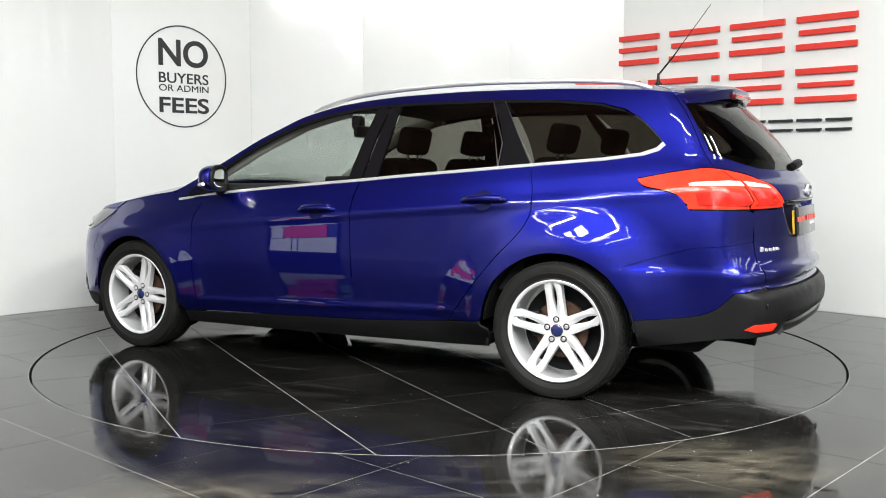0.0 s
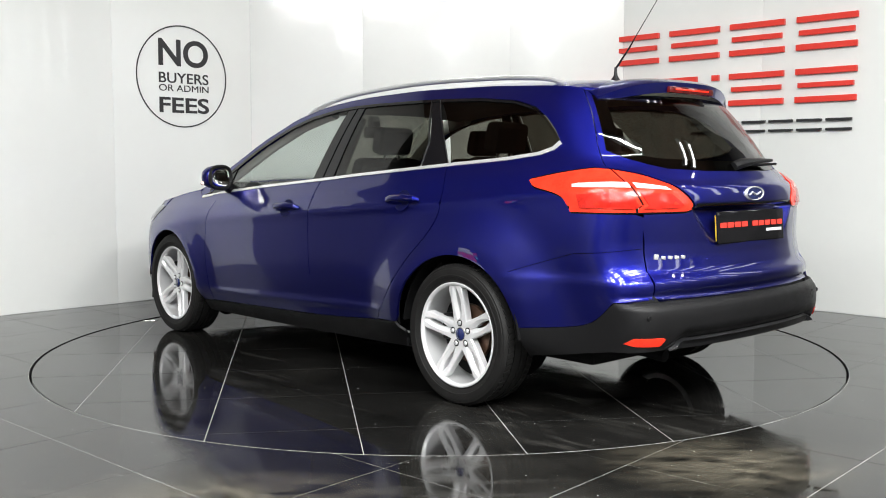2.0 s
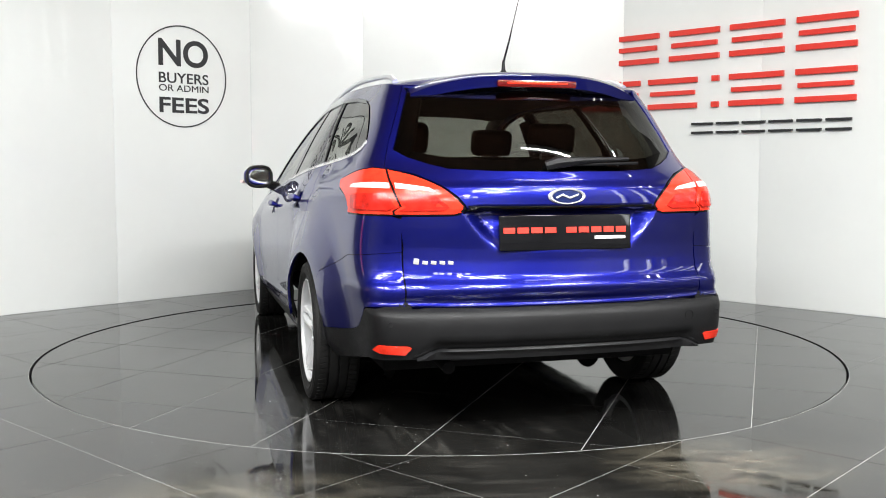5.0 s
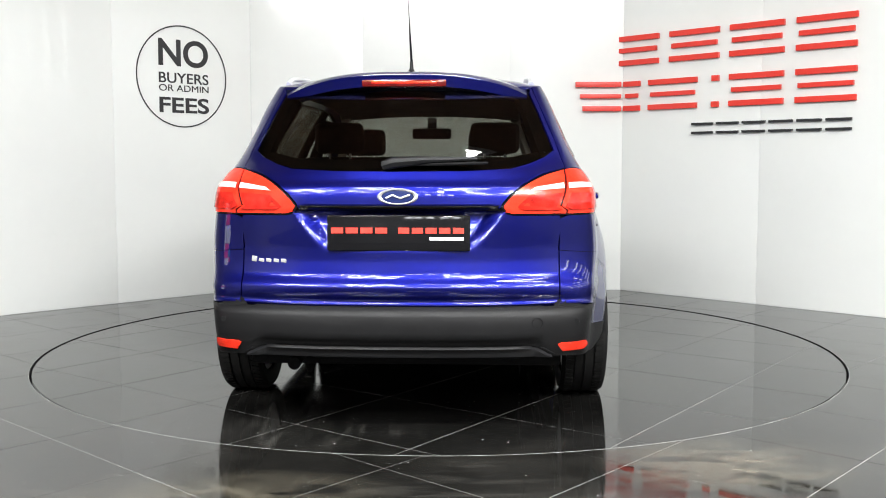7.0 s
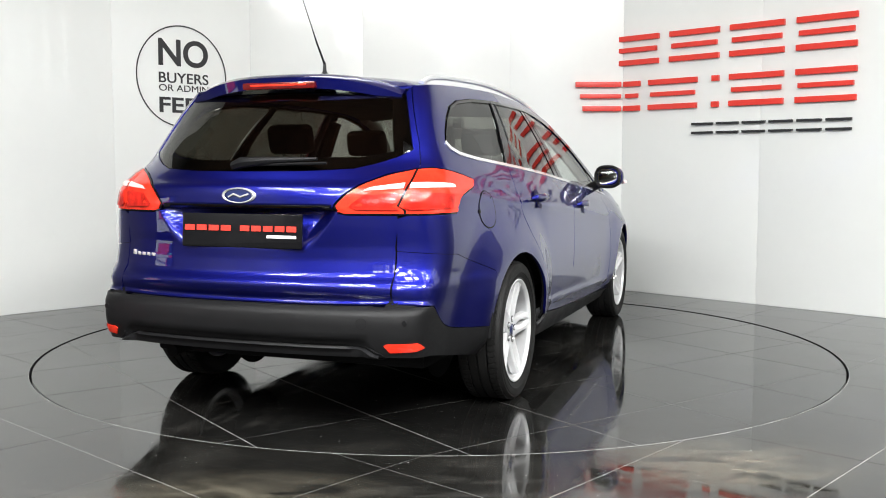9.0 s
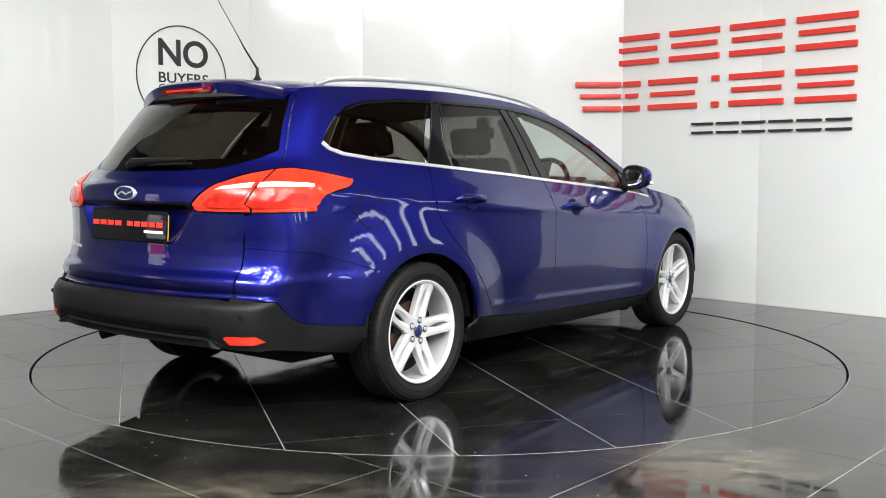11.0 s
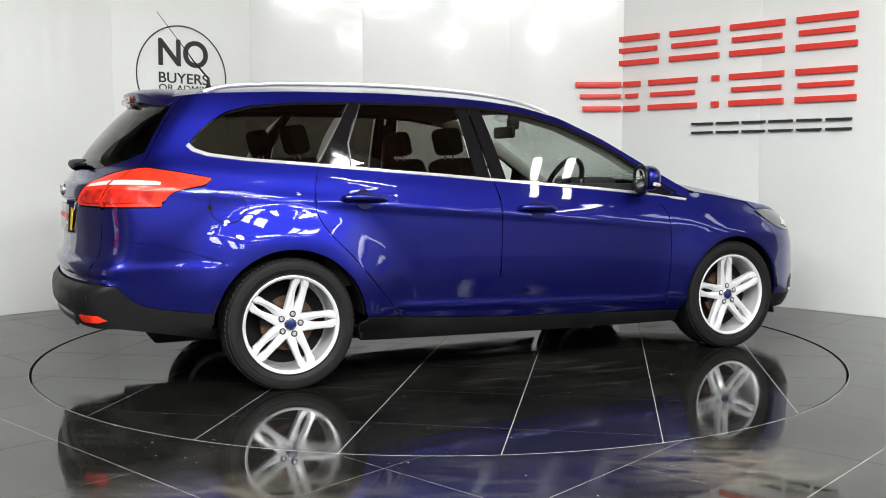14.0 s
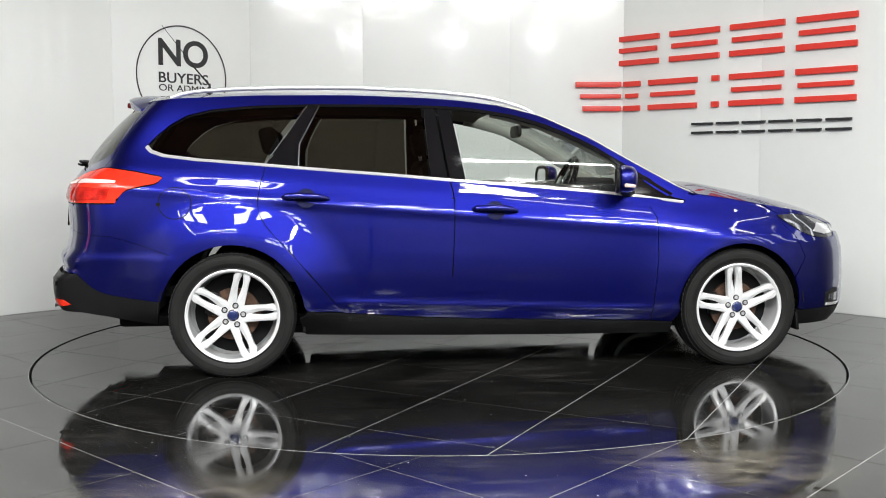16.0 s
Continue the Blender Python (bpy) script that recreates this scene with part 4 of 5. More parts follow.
    cpanel("centre_pillar", S([(1.004, belt_z(1.004)), (0.979, 1.379), (1.046, 1.378), (1.095, 1.0)]), sd, GLOSSB, "gloss black pillar cover", off=-0.001)
    cpanel("centre_pillar", S([(1.102, 0.998), (1.05, 1.378), (1.13, 1.375), (1.19, belt_z(1.19))]), sd, GLOSSB, "gloss black pillar cover", off=-0.001)
    cpanel("door_glass", S([(1.194, belt_z(1.194)), (1.134, 1.374), (1.23, 1.367), (1.44, 1.334), (1.61, 1.286), (1.73, 1.238), (1.88, 1.165), (1.99, 1.098), (2.05, 1.06), (2.06, belt_z(2.06)), (1.6, belt_z(1.6))]), sd, CLEAR,
           "lightly tinted front door window", off=-0.004, depth=0.004)
    cpanel("quarter_light", S([(2.065, belt_z(2.065)), (2.055, 1.056), (2.11, 1.024), (2.345, 0.881)]), sd, GLOSSB, "black corner of the front window", off=-0.002)
    # bright and black mouldings round the windows
    lowr = S(BELT)
    trim = lowr + [(q, z - 0.013) for q, z in lowr[::-1]]
    cpanel("window_trim", [(q, z + 0.003) for q, z in trim], sd, BRIGHT, "bright chrome strip under the windows", off=0.004, gap=0.0, depth=0.008)
    up = S([(x, z - 0.010) for x, z in DLO])
    cpanel("window_seal", up + [(q, z + 0.014) for q, z in up[::-1]], sd, GLOSSB, "black window seal", off=0.002, gap=0.0, depth=0.006)
    for a, b in (((0.165, 1.075), (0.375, 1.377)), ((0.333, 1.06), (0.336, 1.177)), ((0.337, 1.177), (0.437, 1.377))):
        pa = S([a, b])
        cpanel("pillar_trim", [(q - 0.0022, z) for q, z in pa] + [(q + 0.0022, z) for q, z in pa[::-1]], sd, GREYT, "thin bright pillar strip", off=0.003, gap=0.0, depth=0.006)
    # dark liner behind the panels
    lin = S([(0.38, 0.3), (2.28, 0.24), (2.30, 0.45), (2.36, 0.86), (1.1, 0.975), (-0.3, 1.05), (-0.52, 1.03)]) + B([(0.6, 1.0), (0.6, 0.5)]) + S([(-0.40, 0.40)]) + S(arch(0, 160, 5, 0.012))
    cpanel("liner", lin, sd, DARK, off=-0.016, depth=0.01, step=0.05)

# tailgate: below the glass, glass, plate, badges
H = [(0.622, 0.872), (0.44, 0.874), (0.41, 0.88), (0.39, 0.905), (0.395, 0.918), (0.425, 0.952), (0.475, 0.991), (0.555, 1.031), (0.6532, 1.055), (0.6433, 1.085), (0.6287, 1.13)]
GL_B = [(0.609, 1.128), (0.565, 1.098), (0.50, 1.072), (0.43, 1.053), (0.25, 1.044), (0.0, 1.042)]
GL_S = [(0.609, 1.128), (0.590, 1.18), (0.549, 1.29), (0.516, 1.368)]


def both(half):
    """An outline across the centre line from its left half, top to bottom."""
    return half + [(-q, z) for q, z in half[::-1] if abs(q) > 1e-6]


gate_half = B(GL_B[::-1]) + B(GL_S[1:]) + B([(0.5242, 1.399)]) + B([(0.6170, 1.166), (0.6287, 1.13)]) + B(H[::-1][1:]) + B([(0.618, 0.735), (0.618, 0.545), (0.60, 0.535), (0.3, 0.533), (0.0, 0.533)])
cpanel("tailgate", both(gate_half), 0, PAINT, "blue tailgate with a plate recess", gap=0.0015, step=0.0095)
gl = B(GL_B[::-1]) + B(GL_S[1:]) + B([(0.0, 1.375)])
cpanel("rear_window", both(gl), 0, PRIVACY, "dark tinted rear window", off=-0.003, gap=0.002, depth=0.005)
for sd in (1, -1):
    cpanel("window_border", B(GL_S) + B([(0.468, 1.366), (0.498, 1.29), (0.535, 1.18), (0.552, 1.128), (0.565, 1.100)]), sd, DARK, "black printed border of the rear window", off=-0.012, gap=0.0, depth=0.03, step=0.02)
cpanel("window_border", both(B([(0.0, 1.092), (0.25, 1.094), (0.43, 1.103), (0.55, 1.128), (0.565, 1.098), (0.50, 1.072), (0.43, 1.053), (0.25, 1.046), (0.0, 1.044)])), 0, DARK, "black printed border of the rear window", off=-0.013, gap=0.0, depth=0.01, step=0.02)
bh = B([(0.0, 0.529), (0.62, 0.529), (0.70, 0.527)]) + S(BUMPTOP[::-1]) + S([(-0.36, 0.384), (-0.375, 0.265), (-0.58, 0.295), (-0.76, 0.325)]) + B([(0.60, 0.334), (0.40, 0.331), (0.0, 0.331)])
cpanel("rear_bumper", both(bh), 0, BLACKP, "black textured plastic rear bumper", gap=0.002, depth=0.03)
vh = B([(0.0, 0.383), (0.46, 0.383), (0.50, 0.379), (0.545, 0.365), (0.585, 0.345), (0.0, 0.345)])
cpanel("valance_groove", both(B([(0.0, 0.391), (0.462, 0.391), (0.507, 0.386), (0.555, 0.371), (0.602, 0.345), (0.0, 0.343)])), 0, DARK, off=0.0035, gap=0.0, depth=0.01, step=0.02)
cpanel("bumper_valance", both(vh), 0, mat("satin black plastic", (0.012, 0.012, 0.013), 0.28, noise_scale=6, vary=0.1), "lower bumper strip", off=0.020, gap=0.0, depth=0.03, bulge=0.011)
cpanel("tailgate_shadow_gap", both(B([(0.0, 0.60), (0.60, 0.60), (0.60, 0.49), (0.0, 0.49)])), 0, DARK, off=-0.03, step=0.05)
cpanel("recess_strip", both(B([(0.0, 0.912), (0.385, 0.912), (0.40, 0.893), (0.0, 0.893)])), 0, GLOSSB, "black strip over the plate", off=0.004, gap=0.0, step=0.015, depth=0.02)

# roof, windscreen and bonnet across the top


def top_sheet(x0, x1, w0=1.0, n=24, drop=0.0):
    bm = bmesh.new()
    rows = []
    for x in np.linspace(x0, x1, n + 1):
        zt = float(keyed_smooth(x, TOP, 0.03))
        w = float(side_y([x], [zt - 0.004])[0] if x > 2.44 or x < 0.0 else width(x, zt)) * w0
        cr = float(keyed_smooth(x, CROWN, 0.05))
        rows.append([bm.verts.new((x, w * v, zt + drop + cr * (1 - abs(v * w0) ** 2.3))) for v in np.linspace(-1, 1, 25)])
    for A, C in zip(rows, rows[1:]):
        for k in range(24):
            bm.faces.new((A[k], A[k + 1], C[k + 1], C[k]))
    bmesh.ops.recalc_face_normals(bm, faces=bm.faces)
    if sum(f.normal.z for f in bm.faces) < 0:
        bmesh.ops.reverse_faces(bm, faces=bm.faces)
    ex = bmesh.ops.extrude_face_region(bm, geom=list(bm.faces))
    bmesh.ops.translate(bm, vec=(0, 0, -0.012), verts=[v for v in ex["geom"] if isinstance(v, bmesh.types.BMVert)])
    bmesh.ops.recalc_face_normals(bm, faces=bm.faces)
    return bm


cpart("roof", top_sheet(-0.50, 1.40, 0.995), PAINT, "blue roof panel")
cpart("windscreen", top_sheet(1.405, 2.43, 0.93), CLEAR, "clear windscreen")
cpart("bonnet", top_sheet(2.44, 3.42, 0.985), PAINT, "blue bonnet")
for sd in (1, -1):
    pil = bmesh.new()
    rows = []
    for x in np.linspace(1.38, 2.42, 20):
        zt, cr = float(keyed(x, TOP)), float(keyed(x, CROWN))
        w = float(width(x, zt))
        rows.append([pil.verts.new((x, sd * w * v, zt + cr * (1 - v ** 2.3) - d)) for v, d in ((1.0, 0.0), (0.965, -0.002), (0.925, 0.0), (0.90, 0.03), (0.97, 0.04))])
    for A, C in zip(rows, rows[1:]):
        for k in range(5):
            pil.faces.new((A[k], A[(k + 1) % 5], C[(k + 1) % 5], C[k]))
    bmesh.ops.recalc_face_normals(pil, faces=pil.faces)
    cpart("front_pillar", pil, PAINT)

# tailgate spoiler with the high brake lamp
sp = bmesh.new()
rows = []
for v in np.linspace(-1, 1, 33):
    y = 0.505 * v
    back = -0.625 + 0.135 * abs(v) ** 2.3
    zc = 1.452 - 0.074 * abs(v) ** 3.0
    th = 0.045 * (1 - 0.45 * abs(v) ** 6)
    front = -0.40
    rows.append([sp.verts.new(p) for p in ((front, y, zc + 0.004), ((front + back) / 2, y, zc + 0.004), (back + 0.03, y, zc - 0.006), (back, y, zc - 0.020), (back + 0.010, y, zc - 0.020 - th), (back + 0.05, y, zc - 0.024 - th), (front - 0.05, y, zc - 0.03 - th))])
for A, C in zip(rows, rows[1:]):
    for k in range(7):
        sp.faces.new((A[k], A[(k + 1) % 7], C[(k + 1) % 7], C[k]))
sp.faces.new(rows[0])
sp.faces.new(rows[-1])
bmesh.ops.recalc_face_normals(sp, faces=sp.faces)
spoiler = cpart("spoiler", sp, PAINT, "blue roof spoiler over the rear window", 50)
hb = boxm((-0.608, 0, 1.399), (0.034, 0.345, 0.030), 0.008)
brake = part("brake_light", hb, DARKRED, spoiler, "slim dark red high brake light")
part("brake_element", boxm((-0.6245, 0, 1.401), (0.004, 0.265, 0.008), 0.0015), REDLENS, brake, "brighter red strip of the brake light")

# roof rails
for sd in (1, -1):
    pts = bend([(-0.33, 1.420), (-0.24, 1.447), (-0.10, 1.462), (0.13, 1.474), (0.6, 1.480), (1.02, 1.466), (1.32, 1.437), (1.50, 1.393), (1.58, 1.358)], 6)
    path = [(x, sd * (float(width(x, keyed(x, TOP))) - 0.043), z - 0.002) for x, z in pts]
    cpart("roof_rail", tube(path, 0.0115, 10, 1.0), SATIN, "satin aluminium roof rail")

# aerial
part_a = cpart("aerial", lathe([(0.0, 0.07), (0.006, 0.07), (0.009, 0.03), (0.022, 0.01), (0.028, 0.0), (0.0, 0.0)], 16, "Z"), BLACKP, "roof aerial")
part_a.matrix_basis = Matrix.Translation((-0.195, 0, 1.468))
ax = tube([(-0.195, 0, 1.53), (-0.272, 0, 1.62), (-0.315, 0, 1.68), (-0.455, 0, 1.865)], [0.0055, 0.0042, 0.0022, 0.0016], 8)
cpart("aerial_whip", ax, BLACKP, "thin black aerial whip")

# rear wiper
wp = tube([(-0.876, 0.06, 1.062), (-0.888, 0.02, 1.075), (-0.880, -0.10, 1.085), (-0.853, -0.30, 1.090)], [0.020, 0.023, 0.014, 0.007], 8)
wiper = cpart("rear_wiper", wp, BLACKP, "black rear wiper arm")
part("wiper_blade", tube([(-0.884, 0.03, 1.066), (-0.876, -0.15, 1.069), (-0.852, -0.34, 1.074)], 0.006, 6), DARK, wiper)

# number plate, badge and name strip
plate = cpart("number_plate", boxm((-0.930, -0.002, 0.808), (0.008, 0.545, 0.135), 0.006, pose(0, 0, 0, 0, 4, 0)), GLOSSB, "black dealer plate with red and white bars")
part("plate_back", boxm((-0.920, -0.002, 0.806), (0.012, 0.524, 0.110), 0.003, pose(0, 0, 0, 0, 4, 0)), YELLOW, plate, "yellow plate behind it")
for k in range(4):
    part("red_bar", boxm((-0.9370, 0.232 - k * 0.056, 0.818), (0.002, 0.046, 0.022), 0, pose(0, 0, 0, 0, 4, 0)), RED, plate)
for k in range(5):
    part("red_bar", boxm((-0.9370, -0.022 - k * 0.052, 0.818), (0.002, 0.042, 0.022), 0, pose(0, 0, 0, 0, 4, 0)), RED, plate)
part("white_bar", boxm((-0.9360, -0.185, 0.787), (0.002, 0.13, 0.012), 0, pose(0, 0, 0, 0, 4, 0)), WHITEP, plate)


def oval(rx, rz, t, hole=0.0):
    bm = lathe([(0.0, t), (0.72, t), (0.93, t * 0.8), (1.0, 0.0)] if not hole else [(hole, t * 0.7), (hole + (1 - hole) / 2, t), (1.0, t * 0.5), (1.0, 0.0)], 48, "Y")
    bmesh.ops.scale(bm, vec=(rx, 1, rz), verts=bm.verts)
    bmesh.ops.rotate(bm, matrix=Matrix.Rotation(radians(90), 3, "Z"), verts=bm.verts)
    return bm


bd = cpart("badge", oval(0.077, 0.032, 0.012, 0.80), BRIGHT, "oval chrome badge with a blue field")
bd.matrix_basis = Matrix.Translation((-0.937, 0, 0.947))
bf = part("badge_field", oval(0.064, 0.026, 0.006), BLUEB, bd)
bs = part("badge_stroke", tube([(-0.008, 0.045, -0.006), (-0.008, 0.02, 0.006), (-0.008, -0.01, -0.006), (-0.008, -0.045, 0.006)], 0.004, 6), BRIGHT, bd)
nm = bmesh.new()
for k in range(5):
    y, z = 0.572 - k * 0.031, 0.697 + (0.004 if k == 0 else 0)
    x = float(rear_x([y], [z])[0])
    box(nm, (x - 0.002, y, z), (0.006, 0.022, 0.014 if k else 0.022), 0.003, pose(0, 0, 0, 8, 0, -16))
cpart("name_strip", nm, BRIGHT, "small chrome name strip on the tailgate")
for y, z in ((0.684, 0.47), (-0.684, 0.47), (0.30, 0.362), (-0.30, 0.362)):
    s = lathe([(0.0, 0.004), (0.010, 0.004), (0.011, 0.0)], 14, "Y")
    bmesh.ops.rotate(s, matrix=Matrix.Rotation(radians(90), 3, "Z"), verts=s.verts)
    x = float(rear_x([abs(y)], [z])[0])
    o = cpart("parking_sensor", s, BLACKP)
    o.matrix_basis = Matrix.Translation((x - (0.010 if z < 0.4 else 0.0), y, z))

yt, zt = -0.53, 0.468
tow = lathe([(0.019, 0.0), (0.0195, 0.0012), (0.021, 0.0012), (0.0215, 0.0)], 28, "Y")
bmesh.ops.rotate(tow, matrix=Matrix.Rotation(radians(90), 3, "Z"), verts=tow.verts)
cpart("tow_cover", tow, DARK, "round towing eye cover").matrix_basis = Matrix.Translation((float(rear_x([-yt], [zt])[0]), yt, zt)) @ Matrix.Rotation(radians(12), 4, "Z")

# wheels


def wheel_parts(w):
    tyre = lathe([(0.230, -0.085), (0.262, -0.098), (0.295, -0.100), (0.308, -0.090), (0.313, -0.078), (0.313, -0.052), (0.304, -0.051), (0.304, -0.044), (0.314, -0.043), (0.316, -0.010), (0.306, -0.009), (0.306, 0.0),
                  (0.316, 0.001), (0.314, 0.036), (0.304, 0.037), (0.304, 0.044), (0.313, 0.045), (0.313, 0.076), (0.310, 0.088), (0.303, 0.0965), (0.296, 0.0975), (0.294, 0.0995), (0.285, 0.101), (0.270, 0.100), (0.2685, 0.1015), (0.2625, 0.1005), (0.261, 0.098), (0.250, 0.094), (0.243, 0.090), (0.237, 0.092), (0.230, 0.085)], 96)
    part("tyre", tyre, RUBBER, w, "black road tyre", 30)
    bl = bmesh.new()
    for k in range(72):
        for s, y in ((1, 0.062), (-1, -0.066)):
            box(bl, (0, 0, 0), (0.020, 0.034, 0.010), 0, Matrix.Rotation(2 * math.pi * (k + (0.5 if s < 0 else 0)) / 72, 4, "Y") @ Matrix.Translation((0, y, 0.3115)) @ Matrix.Rotation(0.25 * s, 4, "Z"))
    tagged(part("tread", bl, RUBBER, w), kind="stuff")
    rim = lathe([(0.200, -0.080), (0.226, -0.075), (0.223, 0.06), (0.219, 0.072), (0.2185, 0.081), (0.222, 0.088), (0.231, 0.092), (0.236, 0.090), (0.236, 0.080)], 80)
    part("rim", rim, ALLOY, w, "silver alloy rim", 40)
    for k in range(5):
        arm = bmesh.new()
        for s in (1, -1):
            # one blade of a split spoke, from hub to rim: a broad face, then a slope down to the slot
            secs = []
            for r in (0.030, 0.070, 0.092, 0.105, 0.125, 0.150, 0.172, 0.190, 0.203, 0.212, 0.224):
                t = (r - 0.030) / 0.194
                gap = 0.0105 * max(0.0, math.sin(math.pi * min(1, max(0, (r - 0.088) / 0.120)) ** 1.25)) ** 0.75
                inn = 0.0004 + gap
                outr = 0.0425 - 0.003 * t + 0.0025 * math.exp(-((r - 0.197) / 0.012) ** 2) - 0.007 * max(0.0, (r - 0.203) / 0.021)
                dip = 0.004 + 0.009 * min(1, max(0, (r - 0.06) / 0.05))
                ridge = inn + (outr - inn) * (0.50 - 0.28 * max(0.0, (t - 0.55) / 0.45))
                yf = 0.060 + 0.025 * t ** 1.6
                secs.append([arm.verts.new((s * x, yf + dy, r)) for x, dy in ((inn, -0.036), (inn, -dip), (ridge, 0.0), (outr - 0.004, -0.0015), (outr, -0.006), (outr, -0.036))])
            for A, C in zip(secs, secs[1:]):
                for j in range(6):
                    arm.faces.new((A[j], A[(j + 1) % 6], C[(j + 1) % 6], C[j]))
            arm.faces.new(secs[-1])
        bmesh.ops.recalc_face_normals(arm, faces=arm.faces)
        bmesh.ops.rotate(arm, matrix=Matrix.Rotation(2 * math.pi * k / 5, 3, "Y"), verts=arm.verts)
        part("spoke", arm, ALLOY, w, "", 22)
    part("hub", lathe([(0.0, 0.058), (0.030, 0.058), (0.058, 0.060), (0.066, 0.054), (0.068, 0.02)], 40), ALLOY, w)
    cap = part("centre_cap", lathe([(0.0, 0.067), (0.020, 0.066), (0.026, 0.062), (0.027, 0.056)], 28), BLUEB, w, "blue centre cap with a chrome rim")
    part("cap_ring", lathe([(0.026, 0.058), (0.027, 0.064), (0.030, 0.063), (0.031, 0.058)], 28), CHROME, cap)
    for k in range(5):
        a = 2 * math.pi * k / 5
        nut = lathe([(0.0, 0.066), (0.007, 0.068), (0.011, 0.063), (0.011, 0.050)], 6)
        bmesh.ops.translate(nut, vec=(0.050 * math.sin(a), 0, 0.050 * math.cos(a)), verts=nut.verts)
        part("wheel_nut", nut, SATIN, w)
        well = lathe([(0.0155, 0.0605), (0.0155, 0.0618), (0.0105, 0.0618)], 14)
        bmesh.ops.translate(well, vec=(0.050 * math.sin(a), 0, 0.050 * math.cos(a)), verts=well.verts)
        part("nut_recess", well, DARK, w)
    part("brake_disc", lathe([(0.05, 0.010), (0.132, 0.010), (0.132, -0.008), (0.05, 0.0)], 48), RUST, w, "rust-brown brake disc")
    part("backing", lathe([(0.0, -0.03), (0.2, -0.03), (0.2, -0.04), (0.0, -0.04)], 32), DARK, w)
    part("caliper", boxm((0.115, 0.012, 0.03), (0.05, 0.06, 0.12), 0.012), BLACKP, w)


PHASE = {(False, 1): 5, (False, -1): -14, (True, 1): -20, (True, -1): 7}
first = None
for cx in (0.0, AX):
    for sd in (1, -1):
        if first is None:
            first = new("wheel")
            first.parent = car
            wheel_parts(first)
            w = first
        else:
            w = copy_thing(first, Matrix())
        w.matrix_parent_inverse = OFFSET
        y = sd * (0.782 if cx == 0.0 else 0.775)
        w.matrix_basis = Matrix.Translation((cx, y, HUB + 0.003)) @ Matrix.Rotation(0 if sd > 0 else math.pi, 4, "Z") @ Matrix.Rotation(radians(PHASE[(cx > 1, sd)]), 4, "Y")
        # wheel house and mud flap
        wh = lathe([(0.372, sd * 0.50), (0.372, sd * (0.862 if cx == 0.0 else 0.85)), (0.366, sd * (0.862 if cx == 0.0 else 0.85))], 36, "Y", (4, 176))
        bmesh.ops.translate(wh, vec=(cx, 0, HUB), verts=wh.verts)
        cpart("wheel_house", wh, DARK)
        inner = lathe([(0.0, sd * 0.50), (0.24, sd * 0.50)], 36, "Y", (0, 360))
        bmesh.ops.translate(inner, vec=(cx, 0, HUB), verts=inner.verts)
        cpart("wheel_house_wall", inner, DARK)
        fx = cx + 0.352 if cx == 0.0 else cx + 0.335
        cpart("mud_flap", boxm((fx, sd * 0.79, 0.247 if cx == 0.0 else 0.235), (0.016, 0.12, 0.06 if cx == 0.0 else 0.10), 0.006, pose(0, 0, 0, 0, -8, 0)), DARK)

# door handles, fuel flap
RECESS = mat("shaded blue handle bowl", (0.002, 0.003, 0.035), 0.5, spec=0.1, noise_scale=20, vary=0.2)
for sd in (1, -1):
    for hx, hz in ((0.37, 0.903), (1.33, 0.838)):
        y = float(side_y([hx], [hz])[0])
        tilt = math.degrees(math.atan2(float(side_y([hx], [hz - 0.04])[0]) - float(side_y([hx], [hz + 0.04])[0]), 0.08))
        cup = lathe([(0.0, -0.012), (0.030, -0.010), (0.046, -0.002), (0.050, 0.0015), (0.053, 0.0)], 28, "Y")
        bmesh.ops.scale(cup, vec=(1, sd, 0.95), verts=cup.verts)
        bmesh.ops.recalc_face_normals(cup, faces=cup.faces)
        c = cpart("handle_recess", cup, PAINT)
        c.matrix_basis = Matrix.Translation((hx, sd * (y + 0.001), hz)) @ Matrix.Rotation(radians(sd * tilt), 4, "X")
        dk = part("recess_shadow", lathe([(0.0, sd * 0.0008), (0.051, sd * 0.0012)], 28, "Y"), RECESS, c)
        hd = tube([(-0.118, 0.004, 0.004), (-0.10, 0.026, 0.004), (-0.04, 0.038, 0.003), (0.05, 0.038, -0.001), (0.08, 0.028, -0.003), (0.115, 0.004, -0.005)], [0.008, 0.014, 0.016, 0.015, 0.013, 0.008], 12, 0.7)
        for v in hd.verts:
            v.co.y *= sd
        bmesh.ops.recalc_face_normals(hd, faces=hd.faces)
        h = cpart("door_handle", hd, PAINT, "blue pull handle")
        h.matrix_basis = Matrix.Translation((hx, sd * y, hz)) @ Matrix.Rotation(radians(sd * tilt), 4, "X")
flap = S([(-0.28 + 0.079 * math.cos(2 * math.pi * k / 40), 0.878 + 0.076 * math.sin(2 * math.pi * k / 40)) for k in range(40)])
cpanel("fuel_flap", flap, -1, PAINT, "round fuel flap", off=0.0022, step=0.02, gap=0.0, depth=0.003)
fr = S([(-0.28 + 0.0838 * math.cos(2 * math.pi * k / 40), 0.878 + 0.0808 * math.sin(2 * math.pi * k / 40)) for k in range(40)])
cpanel("flap_gap", fr, -1, DARK, off=0.0016, step=0.02, gap=0.0, depth=0.002)

notch = S([(-0.362 + 0.012 * math.cos(2 * math.pi * k / 16), 0.872 + 0.010 * math.sin(2 * math.pi * k / 16)) for k in range(16)])
cpanel("flap_notch", notch, -1, DARK, off=0.0028, step=0.01, gap=0.0, depth=0.002)

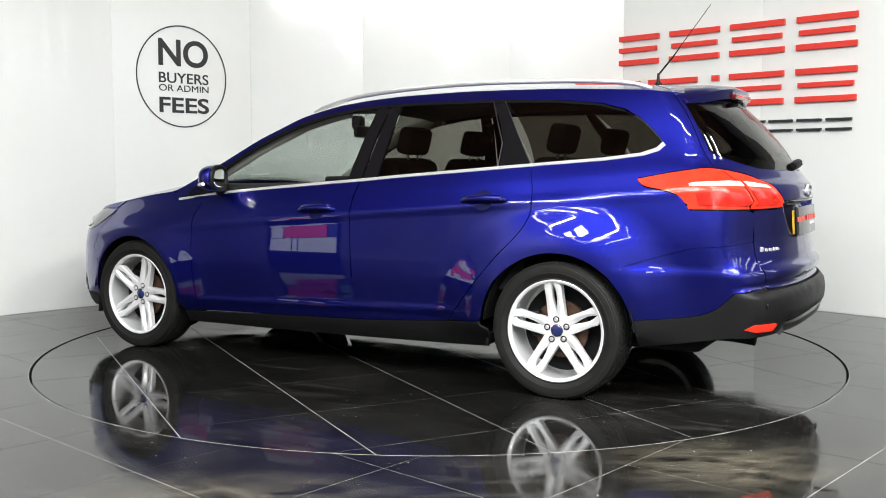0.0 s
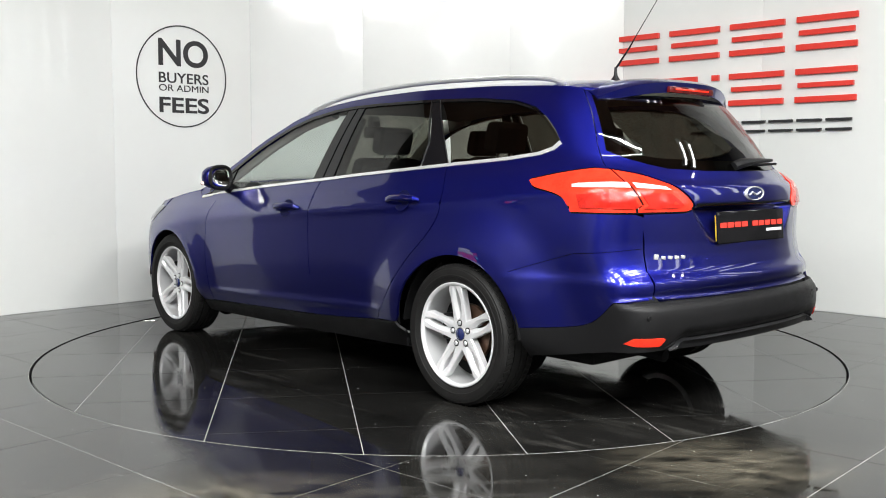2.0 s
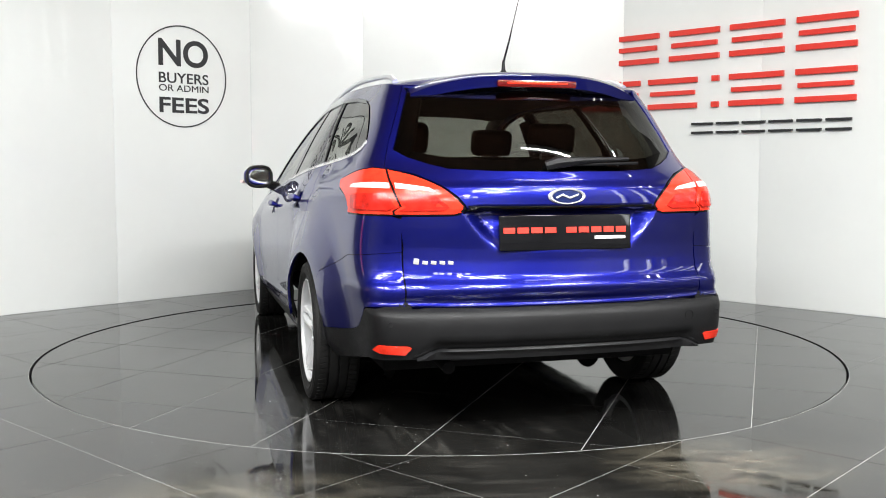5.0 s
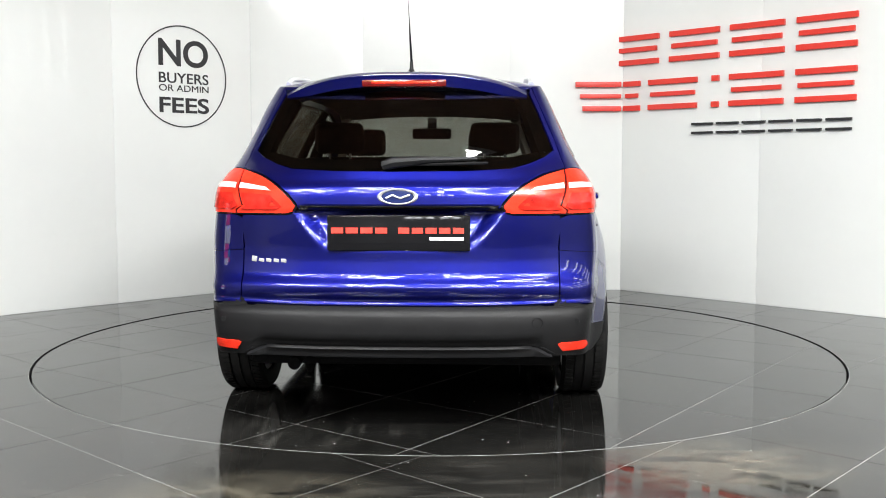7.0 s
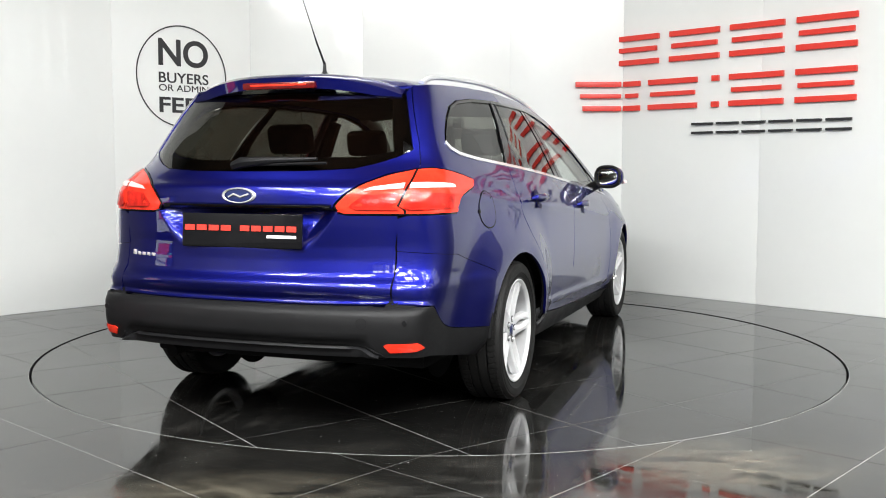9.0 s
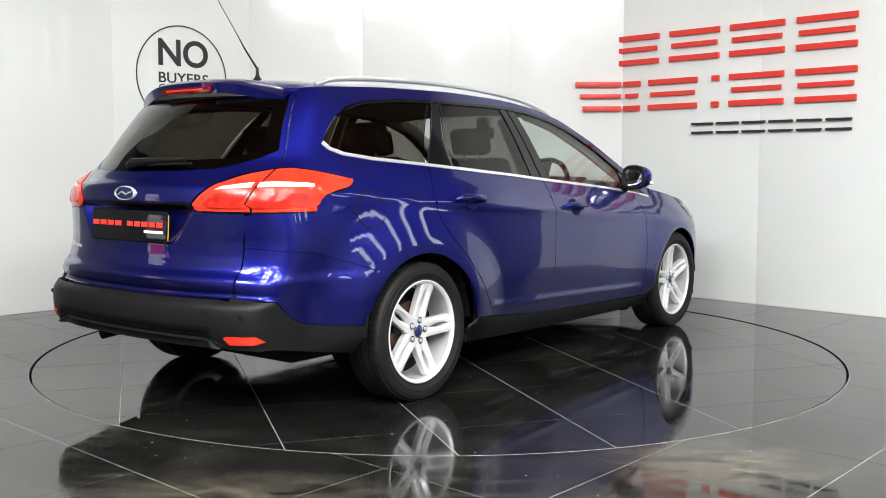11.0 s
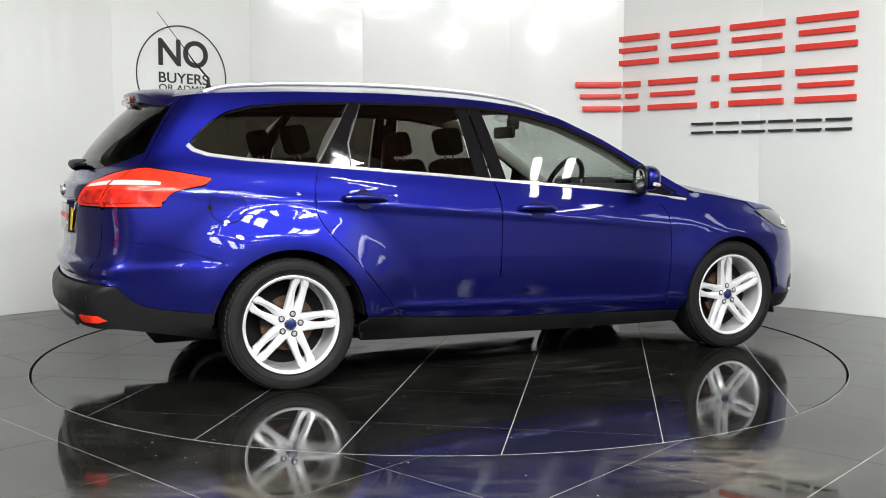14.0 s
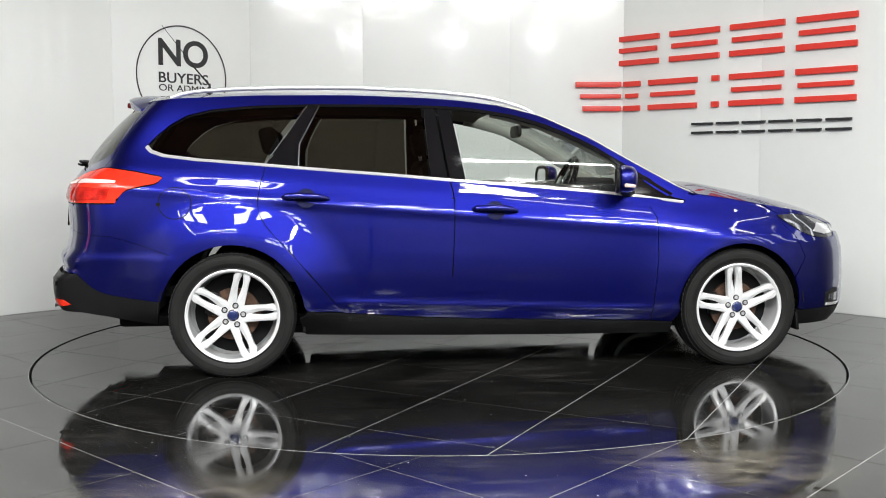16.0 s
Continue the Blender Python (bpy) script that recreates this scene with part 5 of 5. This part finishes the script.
# door mirrors
for sd in (1, -1):
    mb = bmesh.new()
    r = bmesh.ops.create_uvsphere(mb, u_segments=28, v_segments=16, radius=1.0)
    for v in mb.verts:
        x, y, z = v.co
        k = 1.0 if x > 0 else 0.45
        s = lambda t: math.copysign(abs(t) ** 0.72, t)
        v.co = (s(x) * 0.070 * k, s(y) * 0.088, s(z) * (0.070 - 0.012 * y * sd))
    mir = cpart("door_mirror", mb, PAINT, "blue and black door mirror", 60)
    mir.matrix_basis = Matrix.Translation((1.99, sd * 0.915, 0.998)) @ Matrix.Rotation(radians(14 * sd), 4, "Z")
    fm = bmesh.new()
    r = bmesh.ops.create_uvsphere(fm, u_segments=28, v_segments=12, radius=1.0)
    for v in fm.verts:
        x, y, z = v.co
        s = lambda t: math.copysign(abs(t) ** 0.72, t)
        v.co = (-0.034 + x * 0.003, s(y) * 0.068, s(z) * (0.050 - 0.01 * y * sd))
    part("mirror_glass", fm, mat("mirror glass", (0.9, 0.9, 0.9), 0.02, metal=1.0), mir, "silvered mirror glass")
    rimm = tube([(-0.032, 0.082 * math.copysign(abs(math.cos(a)) ** 0.72, math.cos(a)), 0.064 * math.copysign(abs(math.sin(a)) ** 0.72, math.sin(a))) for a in np.linspace(0, 2 * math.pi, 33)], 0.0105, 8)
    part("mirror_rim", rimm, BLACKP, mir)
    part("indicator", tube([(0.055, 0.02 * sd, -0.035), (0.045, 0.075 * sd, -0.035), (0.005, 0.107 * sd, -0.03)], 0.010, 8), CLEARLENS, mir, "pale indicator lens")
    part("mirror_foot", tube([(0.0, -0.07 * sd, -0.045), (0.03, -0.15 * sd, -0.075)], [0.03, 0.032], 12, 1.2), BLACKP, mir)

# exhaust, underbody
ex = tube([(-0.55, 0.43, 0.285), (-0.70, 0.43, 0.285), (-0.80, 0.43, 0.275)], 0.026, 16)
cpart("exhaust", ex, DARK, "dark exhaust pipe")
cpart("silencer", boxm((-0.58, 0.1, 0.37), (0.26, 0.8, 0.13), 0.05), DARK)
cpart("underbody", boxm((1.3, 0, 0.262), (3.8, 1.30, 0.06), 0.02), DARK)
cpart("silencer", boxm((-0.50, -0.05, 0.30), (0.30, 0.9, 0.07), 0.03), DARK)
cpart("rear_axle", tube([(0.0, -0.68, 0.25), (0.06, -0.3, 0.22), (0.06, 0.3, 0.22), (0.0, 0.68, 0.25)], 0.05, 10), DARK)
cpart("rear_axle", boxm((0.0, 0, 0.29), (0.16, 1.2, 0.09), 0.03), DARK)
for x in (0.5, 2.0):
    cpart("jacking_rail", boxm((x + 0.1, -0.6, 0.205), (1.2, 0.03, 0.05), 0.01), DARK)

# cabin
cpart("cabin_floor", boxm((0.95, 0, 0.42), (3.0, 1.36, 0.06), 0.02), DARK)
cpart("load_cover", boxm((-0.28, 0, 0.93), (0.72, 1.15, 0.02), 0.008), FABRIC, "black load cover")
cpart("headliner", top_sheet(-0.40, 1.42, 0.95, 16, -0.035), ROOFL, "grey roof lining")


def seat(x, y, wide, heads):
    bm = bmesh.new()
    box(bm, (x + 0.22, y, 0.62), (0.5, wide, 0.18), 0.06)
    box(bm, (x - 0.055, y, 0.85), (0.13, wide * 0.92, 0.53), 0.06, pose(0, 0, 0, 0, -18, 0), 3)
    st = cpart("seat", bm, FABRIC, "charcoal cloth seat")
    for hy in heads:
        hb = boxm((x - 0.155, y + hy, 1.20), (0.09, 0.24, 0.15), 0.04, pose(0, 0, 0, 0, -14, 0), 3)
        hr = part("headrest", hb, FABRIC, st)
        for d in (-0.05, 0.05):
            part("headrest_post", tube([(x - 0.135, y + hy + d, 1.06), (x - 0.15, y + hy + d, 1.16)], 0.006, 8), SATIN, st)


seat(1.20, 0.36, 0.50, (0,))
seat(1.20, -0.36, 0.50, (0,))
seat(0.32, 0.0, 1.26, (-0.38, 0.38))
db = bmesh.new()
box(db, (2.10, 0, 0.84), (0.46, 1.42, 0.24), 0.07, None, 3)
box(db, (1.95, -0.36, 0.96), (0.22, 0.36, 0.08), 0.03, None, 3)
cpart("dashboard", db, FABRIC, "dark dashboard")
sw = lathe([(0.175 + 0.016 * math.cos(a), 0.016 * math.sin(a)) for a in np.linspace(0, 2 * math.pi, 11)], 40, "Z")
box(sw, (0, 0, 0), (0.33, 0.05, 0.02), 0.006)
box(sw, (0, 0, 0.01), (0.12, 0.12, 0.04), 0.015)
bmesh.ops.transform(sw, matrix=pose(1.80, -0.36, 0.945, 0, -66, 0), verts=sw.verts)
cpart("steering_wheel", sw, GLOSSB, "black steering wheel")
cpart("rear_view_mirror", boxm((1.60, 0, 1.27), (0.03, 0.25, 0.07), 0.02), BLACKP, "black rear view mirror")
cpart("mirror_stalk", boxm((1.66, 0, 1.33), (0.06, 0.06, 0.08), 0.01), BLACKP)
for sd in (1, -1):
    ins = []
    for x in np.linspace(1.36, 2.40, 16):
        zt = float(keyed(x, TOP))
        ins.append((x, sd * (float(width(x, zt)) * 0.94 - 0.012), zt - 0.028))
    cpart("pillar_lining", tube(ins, 0.040, 10, 0.8), TRIMC, "pale pillar lining")
    cpart("pillar_lining", tube([(1.06, sd * 0.57, 1.32), (1.10, sd * 0.715, 0.98)], 0.034, 8), DARK)
    cpart("door_lining", boxm((1.2, sd * 0.745, 0.72), (2.0, 0.05, 0.5), 0.02), FABRIC)

# ---- motion ----


def motions():
    rows = [(t, pose(0, 0, 0, 0, 0, 150.53 - 9.0 * t - (0.0246 * (t - 13.5) ** 2 if t > 13.5 else 0))) for t in [0.5 * k for k in range(33)]]
    walk(turntable, rows)
    walk(car, rows)


motions()
